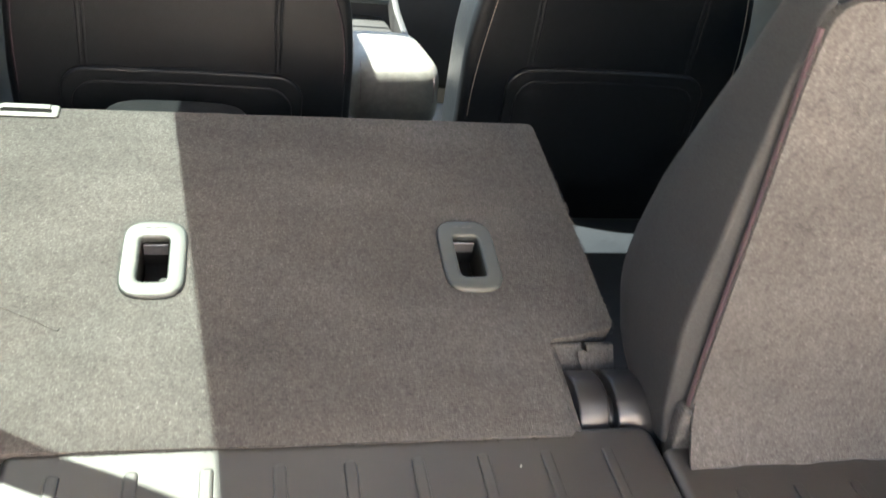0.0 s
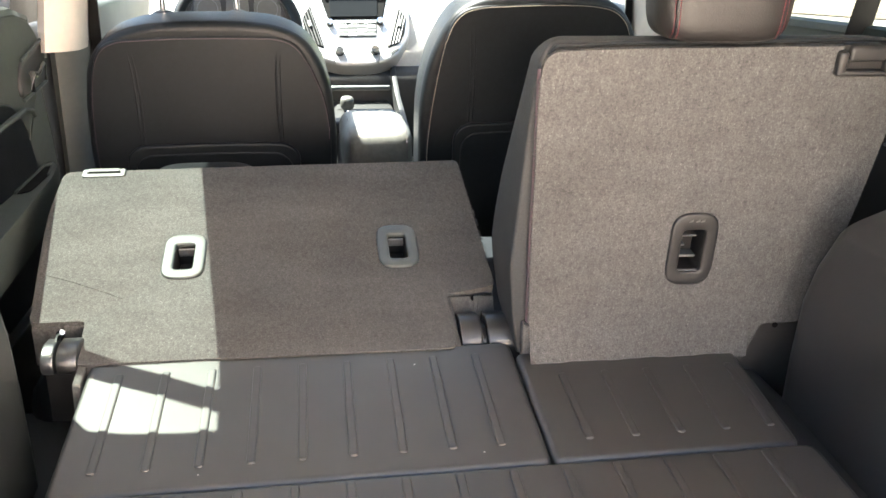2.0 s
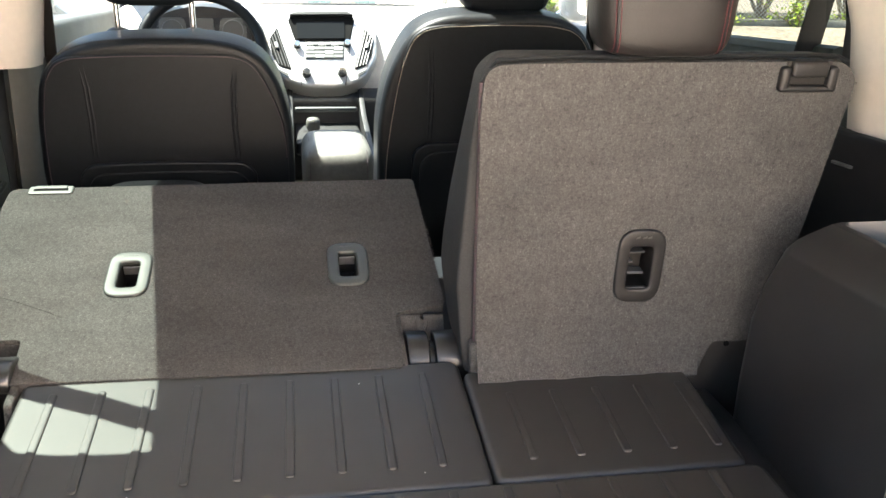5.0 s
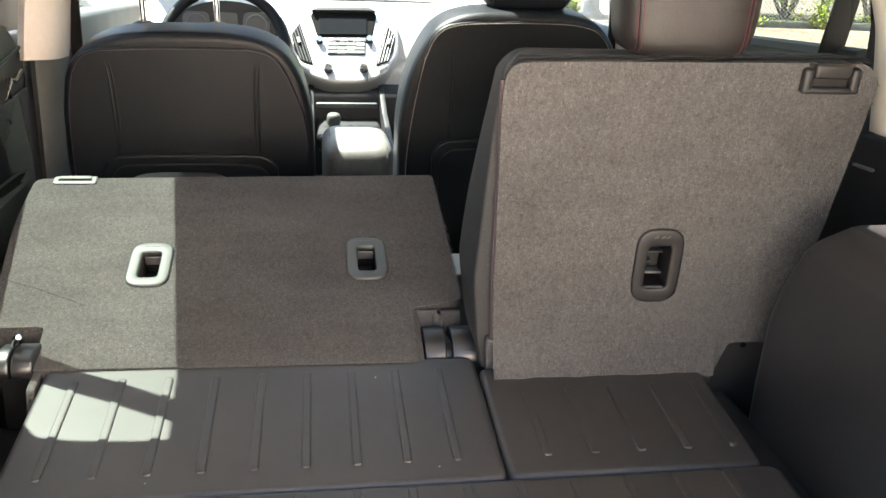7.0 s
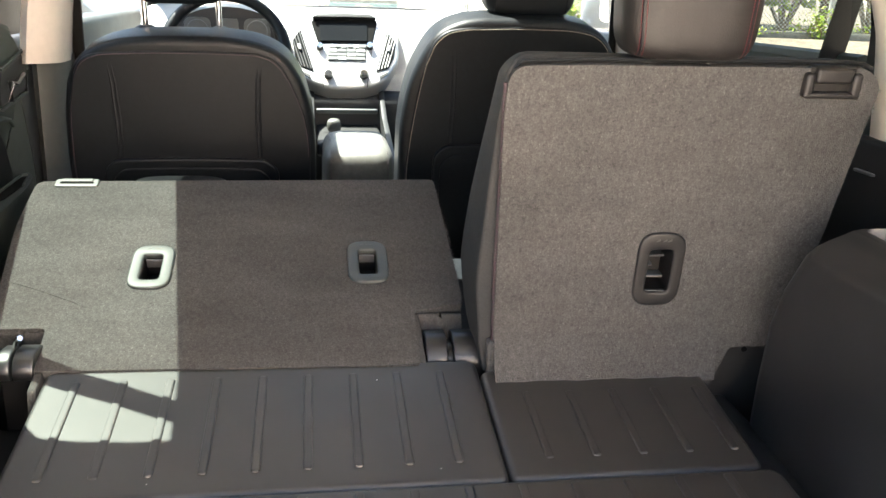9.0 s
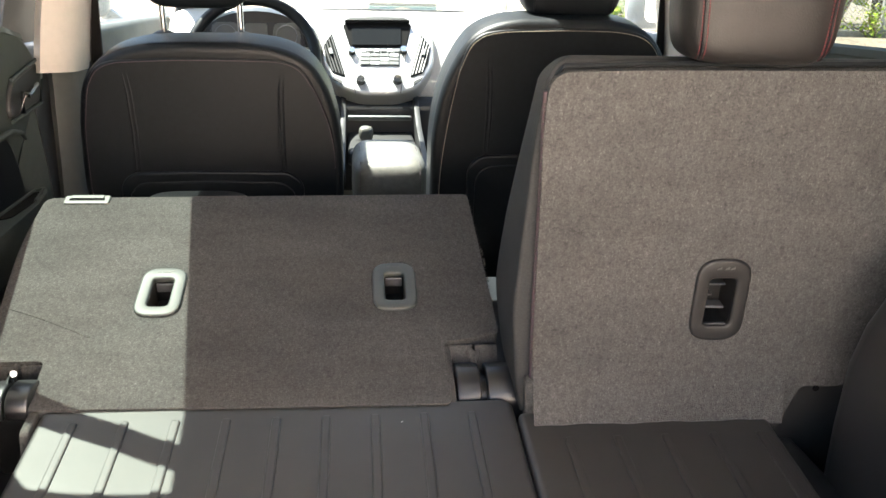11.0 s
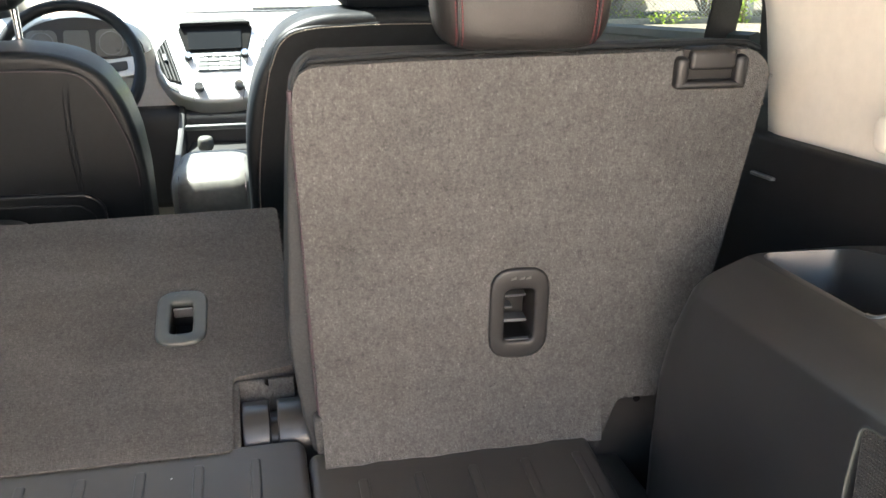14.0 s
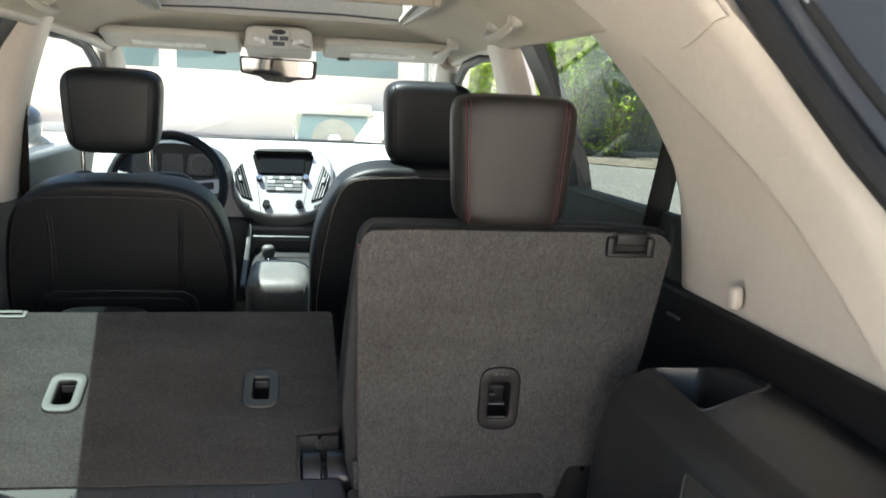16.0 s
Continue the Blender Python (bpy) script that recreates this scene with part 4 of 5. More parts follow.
def upright_back():
    s = thing("upright_rear_seat", "narrow rear seat back standing upright, dark grey carpet", "seat back", "rear seat backs")
    out = [(.158, .70), (.495, .70), (.502, .735), (.516, .788), (.585, .788), (.616, .98), (.640, 1.190), (.618, 1.212), (.25, 1.207), (.142, 1.203), (.139, 1.15), (.152, .80)]
    rad = [.01, .004, .03, .01, .02, .05, .02, .02, .05, .03, .03, .05]
    part("carpet_panel", prism(rounded([on_up(x, z) for x, z in out], rad), -.035, 0, M_UP, .012, 3, holes=[slot_ring(*on_up(.3835, .919), .004)]), CARPET, s)
    # padded front: bulges to its outer side and forward
    left = ((.74, .144), (.785, .134), (.89, .122), (1.02, .128), (1.12, .133), (1.19, .140), (1.22, .150))
    ahead = ((.74, .10), (.80, .150), (.86, .162), (.936, .147), (1.0, .122), (1.07, .082), (1.133, .044), (1.19, .012), (1.22, -.03))
    right = ((.74, .488), (.788, .490), (.80, .60), (.98, .63), (1.19, .648), (1.22, .62))
    rings = []
    for i in range(41):
        z = .74 + .48 * i / 30 if i < 28 else 1.188 + .032 * (i - 28) / 12
        x0, x1, y1 = lerp_table(left, z), lerp_table(right, z), lerp_table(ahead, z)
        t = max(0.0, (z - 1.195) / .025)
        r = .020 * (1 - math.sqrt(max(0.0, 1 - t * t)))
        x0, x1, y1 = x0 + r, x1 - r, y1 - r
        q = [(x0, .109 + UB * x0 + UC * z + .013 + r), (x1, .109 + UB * x1 + UC * z + .013 + r), (x1, y1), (x0, y1)]
        rings.append([(p.x, p.y, z) for p in rounded(q, [.006, .01, .05, .05], 6)])
    pad = part("cushion", loft(rings), CLOTH, s, "dark grey padded front and side")
    cut(pad, prism(slot_ring(*on_up(.3835, .919), .003), -.06, .02, M_UP), SHADE)
    part("top_seam", tube([M_UP @ Vector((*on_up(x, z), -.012)) for x, z in ((.150, 1.196), (.158, 1.207), (.25, 1.212), (.40, 1.214), (.585, 1.217), (.612, 1.2155), (.628, 1.209))], .0035, 8), LEATHER, s, "black leather piping along the top")
    part("piping", tube([M_UP @ Vector((*on_up(x, z), -.006)) for x, z in ((.157, .74), (.152, .80), (.147, .90), (.143, 1.05), (.138, 1.18))], .0028, 6), PIPING, s, "dull purple piping")
    def hem(u, v):
        x, z = .154 + .340 * u, .816 - .080 * v
        y = .109 + UB * x + UC * z
        wave = .0012 * math.sin(x * 61) + .0008 * math.sin(x * 147 + 1)
        return (x, y + .0045 * (1 - v) ** 2 + (-.0435 + wave - y) * v ** 1.5, z)
    part("carpet_hem", sheet(hem, 48, 10, thick=.004), CARPET, s, "carpet hem curling over the load floor")

    def at(x, z):
        return M_UP @ Vector((*on_up(x, z), -.003))
    fringe(s, (([at(.150, .82), at(.143, 1.0), at(.138, 1.17)], (-1, -.5, 0)), ([at(.16, 1.203), at(.35, 1.207), at(.61, 1.212)], (0, -.4, 1)),
               ([at(.640, 1.185), at(.616, .98), at(.588, .80)], (1, -.5, 0)), ([at(.582, .788), at(.520, .788)], (0, -.4, -1)),
               ([hem(u, .98) for u in (0, .25, .5, .75, 1)], (0, -.6, .5))), 620, 12)
    part("carpet_flap", prism(rounded([on_up(.150, .715), on_up(.176, .715), on_up(.172, .790), on_up(.143, .800)], .012), -.02, .004, M_UP, .004, 3), CARPET, s, "curled carpet flap at the foot")
    pull_bezel(s, M_UP, *on_up(.3825, .918), h=.117, w=.069, label="dark plastic pull bezel", mat=BEZEL_D, half=.0172, bars=((.010, .95, -.020), (-.005, .42, -.020)))
    # top release handle
    def bar(x0, z0, x1, z1, b=None):
        (u0, v0), (u1, v1) = on_up(x0, z0), on_up(x1, z1)
        return rbox(u0, u1, v0, v1, -.03, .011, .0055, 4, M_UP, b)
    r = part("release_bezel", bar(.530, 1.173, .608, 1.1815, bar(.5945, 1.1735, .608, 1.207, bar(.530, 1.1735, .5435, 1.206))), BEZEL_D, s, "dark plastic release bezel")
    (u0, v0), (u1, v1) = on_up(.5440, 1.1925), on_up(.5940, 1.2125)
    part("lever", rbox(u0, u1, v0, v1, -.03, .0105, .0045, 4, M_UP), BEZEL_D, r)
    # dark plate over the carpet paints the shade under the lever
    part("recess", prism([on_up(.538, 1.181), on_up(.600, 1.181), on_up(.600, 1.212), on_up(.538, 1.212)], -.004, .001, M_UP), RECESS, r)
    return s


upright_seat = upright_back()


def headrest(name, label, cx, cy, cz, hx, hz, face, lean, thread, depth=.055, posts=.078, post_z=0.07, yaw=0.0):
    h = thing(name, label, "headrest", "headrests")
    m = Matrix.Translation((cx, cy, cz)) @ pose(0, 0, 0, lean, 0, yaw)
    px, pz, tp = (3.6, 7, .13) if face else (5, 5, .12)
    part("cushion", pillow(0, 0, 0, hx, depth, hz, px, pz, m, tp, 56, 32), face or LEATHER, h)

    def skin(fx, fz, lift):
        """A point on the padded back of the cushion."""
        ring = (1 - abs(fz) ** pz) ** (1 / pz)
        deep = ring * (1 - min(1, abs(fx / ring)) ** px) ** (1 / px)
        return m @ Vector((hx * fx * (1 - tp * (1 - fz) / 2), -depth * deep - lift, hz * fz))
    for sx in (-1, 1):
        for off, kind in (((.735, "thread"), (.775, "seam"), (.800, "thread")) if thread else ((.78, "seam"),)):
            pts = [skin(sx * off, -.94 + 1.86 * i / 24, .0006 if kind == "thread" else 0) for i in range(25)]
            if kind == "thread":
                part("stitching", stitches(pts, .0007, .005, .25), thread, h)
            else:
                part("seam", tube(pts, .0018 if thread else .002, 6), LEATHER, h)
    for sx in (-1, 1):
        part("post", tube([m @ Vector((sx * posts, .01, -hz * .8)), m @ Vector((sx * posts, .012, -hz - post_z))], .0065, 10), CHROME, h)
        part("collar", tube([m @ Vector((sx * posts, .012, -hz - post_z + .008)), m @ Vector((sx * posts, .012, -hz - post_z + .003)), m @ Vector((sx * posts, .012, -hz - post_z - .012))], [.014, .023, .025], 14), PLASTIC_D, h)
    return h


headrest("rear_headrest", "grey leather rear headrest with red stitching", .371, -.075, 1.3185, .100, .101, LEATHER_G, 3, RED, .055, .04, .006, -4)


# ---- front seats ----
def front_seat(name, cx, dz, label, thread):
    s = thing(name, label, "car seat", "front seats")
    lean = -.16
    n = Vector((0, -1, lean)).normalized()
    v = Vector((0, lean, 1)).normalized()
    m = axes((cx, .74, 1.0 + dz), (1, 0, 0), v, n)
    if cx < 0:
        out = [(-.245, -.55), (.258, -.55), (.270, -.30), (.270, -.06), (.262, .02), (.245, .085), (.217, .132), (.186, .156), (.145, .171), (.09, .178), (-.05, .178), (-.12, .173), (-.168, .161), (-.206, .140), (-.230, .112), (-.244, .08), (-.256, .01), (-.262, -.10), (-.258, -.30)]
        arch = [(-.236, -.52), (.240, -.52), (.256, -.30), (.258, -.05), (.248, .012), (.226, .070), (.204, .116), (.182, .139), (.148, .149), (.045, .151), (-.068, .150), (-.176, .144), (-.206, .132), (-.222, .110), (-.234, .07), (-.246, .0), (-.250, -.10), (-.246, -.30)]
    else:
        out = [(-.250, -.55), (.245, -.55), (.258, -.30), (.258, -.08), (.252, .0), (.238, .07), (.214, .13), (.190, .164), (.155, .186), (.09, .199), (-.09, .197), (-.132, .190), (-.164, .178), (-.190, .160), (-.211, .132), (-.235, .085), (-.248, .045), (-.258, -.005), (-.264, -.06), (-.264, -.30)]
        arch = [(-.240, -.52), (.236, -.52), (.244, -.30), (.243, -.06), (.230, .03), (.213, .106), (.196, .148), (.165, .172), (.112, .182), (.0, .183), (-.127, .178), (-.170, .169), (-.194, .147), (-.211, .104), (-.227, .030), (-.241, -.062), (-.249, -.144), (-.247, -.30)]
    part("backrest", prism(rounded(out, .02), -.115, 0, m, .030 if cx < 0 else .024, 6), LEATHER, s)
    part("back_panel", prism(rounded(arch, .02), -.03, .003, m, .005, 3), LEATHER, s)
    part("stitching", stitches([m @ Vector((p[0] * .985, p[1] - .005 * (p[1] > .1), .0032)) for p in rounded(arch, .04, 5) if p[1] > -.2], .0008), thread, s, "stitched seam round the back")
    for sx in (-1, 1):
        for off in (0, .008):
            part("seam", tube([m @ Vector((sx * (x - off), y, .0012)) for x, y in ((.146, -.3), (.152, -.09), (.150, 0), (.152, .08), (.158, .136 if cx < 0 else .162))], [.002, .0026, .0036, .003, .0015], 8), LEATHER, s)
    pk = [(-.182, -.50), (.186, -.50), (.188, -.110), (.160, -.086), (.01, -.083), (-.16, -.087), (-.186, -.112)]
    p = part("map_pocket", prism(rounded(pk, [.02, .02, .03, .03, .1, .03, .03], 6), -.01, .012, m, .005, 3), LEATHER, s)
    inner = [(x * .91, y - .020 if y > -.4 else y) for x, y in pk]
    part("pocket_panel", prism(rounded(inner, [.02, .02, .03, .03, .1, .03, .03], 6), .0, .0145, m, .003, 2), LEATHER, p)
    part("cushion", rbox(cx - .26, cx + .26, .84, 1.38, .52 + dz, .68 + dz, .06, 5), LEATHER, s)
    part("seat_base", rbox(cx - .22, cx + .22, .86, 1.30, .30, .53 + dz, .02), PLASTIC_D, s)
    return s


front_seat("driver_seat", -.373, 0, "black leather driver's seat seen from behind", PIPING)
front_seat("passenger_seat", .347, .036, "black leather passenger seat with pale stitching seen from behind", TAN)
headrest("front_headrest", "black leather headrest on two chrome posts", -.388, .80, 1.342, .118, .100, None, 6, None, .058, .078, .06)
headrest("front_headrest", "black leather headrest low on the passenger seat", .372, .80, 1.341, .116, .106, None, 6, None, .058, .078, .01)

# rear bench under the folded back
b = thing("rear_seat_cushion", "black leather rear bench cushion under the seat backs", "seat cushion")
part("cushion", rbox(-.62, .125, .10, .52, .50, .68, .05, 4), LEATHER, b)
part("cushion", rbox(.135, .64, .12, .70, .50, .70, .03, 4), LEATHER, b)
part("seat_base", rbox(-.55, .58, .08, .46, .30, .51, .01), PLASTIC_D, b)


def crumbs():
    """A few pale crumbs and fibres lying on the load floor."""
    b, rnd = bmesh.new(), random.Random(4)
    spots = ((.317, -.144), (.321, -.174), (.327, -.191), (.365, -.044), (-.02, -.03), (.454, -.207), (-.31, -.225), (.05, -.222))
    for x, y in spots:
        z, r = (.75 + SL * y if y > -.248 else .738 + .10 * y) + .0008, rnd.uniform(.0006, .0012)
        a = rnd.uniform(0, 3.14)
        tube([(x, y, z), (x + r * 2.2 * math.cos(a), y + r * 2.2 * math.sin(a), z + .0004)], r * .6, 5, bm=b)
    tagged(part("crumbs", b, WHITE), "pale crumbs and lint on the black load floor", "debris", kind="stuff")


crumbs()


# ---- hinges of the rear seat ----
def hinge(seat):
    """Two humped covers side by side over a bracket painted as shade, the inner one wrapping the seat's end."""
    m = axes((0, 0, 0), (0, 1, 0), (0, 0, 1), (1, 0, 0))
    h = part("hinge", rbox(.066, .146, .034, .086, .66, .752, .006, 2), SHADE, seat, "hinge bracket painted near-black for the shade between the seat backs")
    prof = rounded([(.092, .772), (.062, .779), (.040, .772), (.023, .750), (.021, .700), (.092, .700)], [.003, .02, .02, .02, .004, .004], 6)
    part("cover", prism(prof, .061, .0945, m, .003, 3), HINGE, h)
    part("cover", prism(prof, .1035, .156, m, .006, 3), HINGE, h)
    part("web", prism(rounded([(.086, .760), (.050, .764), (.032, .748), (.029, .700), (.086, .700)], .01, 4), .094, .104, m, .001, 1), RECESS, h)


hinge(folded_seat)


def barrel_hinge(seat):
    """A round knuckle in two lengths over a bracket painted as shade."""
    h = part("hinge", rbox(-.550, -.504, .016, .060, .66, .745, .006, 2), SHADE, seat, "hinge bracket painted near-black for the shade at the seat's outer end")
    for x0, x1 in ((-.552, -.534), (-.5305, -.502)):
        prof = rounded([(.064, .776), (.034, .780), (.014, .772), (.006, .756), (.012, .740), (.064, .736)], [.004, .012, .02, .02, .02, .004], 5)
        part("cover", prism(prof, x0, x1, axes((0, 0, 0), (0, 1, 0), (0, 0, 1), (1, 0, 0)), .004, 3), PLASTIC_W, h)


barrel_hinge(folded_seat)
part("latch_hook", tube([(-.534, .046, .782), (-.528, .038, .795), (-.521, .030, .800)], .0042, 8), CHROME, folded_seat, "bright steel latch hook")
hc = part("hinge_cover", prism(rounded([on_up(.486, .60), on_up(.600, .60), on_up(.590, .796), on_up(.486, .796)], [.004, .004, .012, .012]), -.05, -.018, M_UP, .006, 3), PLASTIC_D, upright_seat, "charcoal plastic cover over the side hinge")
# near-black disc paints the shade in the screw hole
part("screw", tube([M_UP @ Vector((*on_up(.549, .772), -.020)), M_UP @ Vector((*on_up(.549, .772), -.0165))], .0045, 12), SHADE, hc)
part("headrest", pillow(-.37, .548, .873, .10, .05, .042, 4, 4), LEATHER, folded_seat, "black leather headrest under the folded edge")


# ---- centre console and dashboard ----
c = thing("centre_console", "dark centre console with padded leather armrest, top in sun", "console")
part("armrest", pillow(.004, 1.085, .836, .090, .165, .072, 6, 4, None, .0, 44, 24), LEATHER_LIT, c, "black leather armrest lid lightened to look sunlit, with stitched edges")
for sx in (-1, 1):
    part("stitching", stitches([(.004 + sx * .070, .922, .83), (.004 + sx * .070, .926, .868), (.004 + sx * .070, .948, .893), (.004 + sx * .070, 1.085, .9015), (.004 + sx * .070, 1.20, .896)], .0008), PIPING, c)
part("body", rbox(-.082, .098, .95, 1.95, .34, .785, .02, 3), PLASTIC_D, c)
part("tray", rbox(-.10, .115, 1.50, 1.90, .77, .815, .012, 3), PLASTIC_D, c)
part("trim_strip", rbox(-.100, .103, 1.70, 1.716, .876, .892, .005, 3), BEZEL, c)
for sx in (-1, 1):
    part("side_rail", prism(rounded([(1.35, .74), (1.72, .79), (1.90, .90), (1.90, .94), (1.70, .86), (1.35, .79)], .015), .112 * sx, .130 * sx, axes((.006, 0, 0), (0, 1, 0), (0, 0, 1), (1, 0, 0)), .004, 2), PLASTIC_D, c, "grey grab rail beside the console")
k = part("gear_lever", tube([(-.043, 1.65, .77), (-.043, 1.668, .835)], .014, 12), CHROME, c)
# the sun-lightened leather stands in for the knob's lit top
part("gear_knob", pillow(-.043, 1.668, .842, .023, .025, .023, 2.6, 3.0), LEATHER_LIT, k)

d = thing("dashboard", "sunlit dashboard with instrument hood and centre stack", "dashboard")
# base raised pale to replace sunlight lost through the dimmed front glass
DASH = material("sunlit_dash_plastic", (0.44, 0.43, 0.40), 0.55, vary=0.06, scale=80, bump=0.25, bump_scale=900, depth=0.0006)
prof = [(1.90, .80), (1.905, .96), (1.94, 1.06), (2.02, 1.165), (2.10, 1.190), (2.35, 1.197), (2.62, 1.15), (2.70, 1.05), (2.70, .45), (2.10, .45)]
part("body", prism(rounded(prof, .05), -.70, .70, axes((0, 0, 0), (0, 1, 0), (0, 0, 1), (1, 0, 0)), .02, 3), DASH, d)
part("lower_cover", rbox(-.68, .68, 1.86, 2.0, .60, .93, .05, 4), PLASTIC_D, d)
ns = Vector((0, -1, .8)).normalized()
M_ST = axes((0, 1.93, 1.06), (1, 0, 0), Vector((0, .8, 1)).normalized(), ns)
KS = math.sqrt(1.64)


def st(x, z):
    return (x, (z - 1.06) * KS)


def stp(pts, r, w0, w1, bevel=.003, seg=2, **kw):
    return prism(rounded([st(*p) for p in pts], r), w0, w1, M_ST, bevel, seg, **kw)


cs = part("centre_panel", stp([(-.186, 1.125), (-.188, 1.02), (-.13, .955), (-.06, .935), (.065, .935), (.135, .955), (.190, 1.025), (.192, 1.13), (.135, 1.188), (-.125, 1.184)], .03, -.06, .02, .012, 3), SILVER, d, "silver centre stack")
# raised block, its near-black colour standing in for the shaded screen recess
part("screen_hood", stp([(-.116, 1.146), (-.094, 1.160), (0, 1.164), (.090, 1.164), (.119, 1.150), (.098, 1.076), (-.091, 1.074)], .012, 0, .024, .004), SHADE, cs)
part("screen_lip", stp([(-.110, 1.150), (-.092, 1.159), (0, 1.163), (.090, 1.163), (.113, 1.152), (.090, 1.154), (-.090, 1.150)], .003, .0, .040, .003), PLASTIC_D, cs)
part("screen", stp([(-.086, 1.134), (-.084, 1.080), (.080, 1.082), (.082, 1.138)], .004, .02, .027, .001), SCREEN, cs)
for sx in (-1, 1):
    vent = [(sx * .181, 1.080), (sx * .152, 1.118), (sx * .107, .985), (sx * .150, .998), (sx * .170, 1.03)]
    # vent opening drawn as a raised block painted as shade
    v = part("air_vent", stp(vent, .006, .012, .024, .002), SHADE, cs)
    for f in (.12, .38, .64, .88):
        hx, hz = sx * (.152 + .029 * f), 1.114 - .036 * f
        lx, lz = sx * (.110 + .043 * f), .990 + .012 * f
        part("slat", tube([M_ST @ Vector((*st(lx, lz), .024)), M_ST @ Vector((*st(hx, hz), .024))], .0024, 6), PLASTIC, v)
    part("vent_tab", tube([M_ST @ Vector((*st(sx * .153, 1.050), .028)), M_ST @ Vector((*st(sx * .158, 1.066), .028))], .006, 8), SILVER, v)
    part("vent_lower_trim", stp([(sx * .118, .972), (sx * .150, .986), (sx * .146, .978), (sx * .118, .962)], .002, .014, .024, 0), PLASTIC_D, cs)
    part("panel_gap", tube([M_ST @ Vector((*st(sx * .098, 1.072), .0195)), M_ST @ Vector((*st(sx * .074, .938), .0195))], .0015, 6), PLASTIC_D, cs)
for x, z, r in ((-.057, .972, .016), (.064, .974, .016), (-.085, 1.060, .012), (.088, 1.065, .013)):
    p = M_ST @ Vector((*st(x, z), .012))
    q = M_ST @ Vector((*st(x, z), .036))
    kn = part("knob", tube([p, q], [r, r * .88], 18), PLASTIC_D, cs)
    part("knob_face", tube([q, M_ST @ Vector((*st(x, z), .039))], [r * .9, r * .8], 18), CHROME, kn)
bar = part("button_panel", stp([(-.070, 1.071), (.078, 1.073), (.073, 1.020), (-.060, 1.018)], .004, .014, .023, .002), BEZEL, cs, "dark panel of small buttons")
for i in range(6):
    x = -.054 + .022 * i
    part("button", stp([(x, 1.061), (x + .016, 1.061), (x + .016, 1.068), (x, 1.068)], .001, .02, .027, 0), WHITE if i % 2 == 0 else BEZEL, bar)
for row, z in enumerate((1.047, 1.034, 1.022)):
    for i in range(4):
        x = -.056 + .0325 * i
        part("button", stp([(x, z), (x + .029, z), (x + .029, z + .009), (x, z + .009)], .001, .02, .026, 0), SILVER if (row + i) % 3 == 0 else BEZEL, bar)
part("windscreen_seal", tube([(-.62, 2.44, 1.176), (-.3, 2.47, 1.186), (0, 2.475, 1.192), (.3, 2.47, 1.192), (.62, 2.44, 1.182)], .009, 8), RUBBER, d)

# instrument hood, gauges and steering wheel
hood = part("instrument_hood", loft([[(-.385 + w * math.cos(t), y, 1.10 + h * math.sin(t)) for t in [math.pi * i / 14 for i in range(15)]] + [(-.385 - w * .9, y, 1.095), (-.385 + w * .9, y, 1.095)] for y, w, h in ((1.80, .185, .105), (1.86, .19, .115), (2.05, .19, .10))]), PLASTIC_D, d)
CLUSTER = material("gauge_face", (0.085, 0.085, 0.078), 0.3, vary=0.06, scale=60)
gm = axes((-.385, 1.796, 1.12), (1, 0, 0), (0, .2, 1), (0, -1, .2))
part("gauge_panel", prism(rounded([(-.16, -.035), (.16, -.035), (.13, .06), (-.13, .06)], .03), 0, .006, gm, .002), BEZEL_D, hood)
part("display", prism(rounded([(-.038, -.028), (.038, -.028), (.034, .046), (-.034, .046)], .008), .0065, .010, gm, .001), CLUSTER, hood)
for gx in (-.095, .095):
    gauge = part("gauge", prism(rounded([(gx - .046, -.028), (gx + .046, -.028), (gx + .040, .048), (gx - .040, .048)], .02), .0065, .010, gm, .001), CLUSTER, hood)
    part("dial_ring", tube([gm @ Vector((gx + .033 * math.cos(a), .008 + .033 * math.sin(a), .011)) for a in (2 * math.pi * i / 28 for i in range(28))], .0014, 6, True), STEEL, gauge)
w = thing("steering_wheel", "dark leather steering wheel with silver spokes", "steering wheel")
WC, tilt = Vector((-.372, 1.56, 1.075)), radians(24)
ring = [WC + Vector((.182 * math.cos(a), -.0 + .182 * math.sin(a) * math.sin(tilt), .182 * math.sin(a) * math.cos(tilt))) for a in (2 * math.pi * i / 40 for i in range(40))]
part("rim", tube(ring, .0165, 10, True), LEATHER, w)
part("hub", pillow(WC.x, WC.y + .02, WC.z - .012, .085, .03, .06, 3, 3), PLASTIC_D, w)
wm = axes(WC, (1, 0, 0), (0, math.sin(tilt), math.cos(tilt)), (0, -math.cos(tilt), math.sin(tilt)))
for sx in (-1, 1):
    arm = [(.066 * sx, .020), (.120 * sx, .026), (.176 * sx, .034), (.180 * sx, .002), (.166 * sx, -.022), (.066 * sx, -.034)]
    spoke = part("spoke", prism(rounded(arm[::-sx], .006), -.012, .008, wm, .004, 2), SILVER, w)
    pad = [(.088 * sx, .010), (.150 * sx, .018), (.152 * sx, -.006), (.094 * sx, -.018)]
    part("button_pad", prism(rounded(pad[::-sx], .006), .0085, .012, wm, .001), PLASTIC_D, spoke)
part("spoke", tube([WC + Vector((0, .01, -.05)), WC + Vector((0, -.178 * math.sin(tilt), -.178 * math.cos(tilt)))], .015, 8, flat=.6), SILVER, w)
part("column", tube([WC + Vector((0, .03, -.02)), WC + Vector((0, .32, -.1))], .05, 12), PLASTIC_D, w)

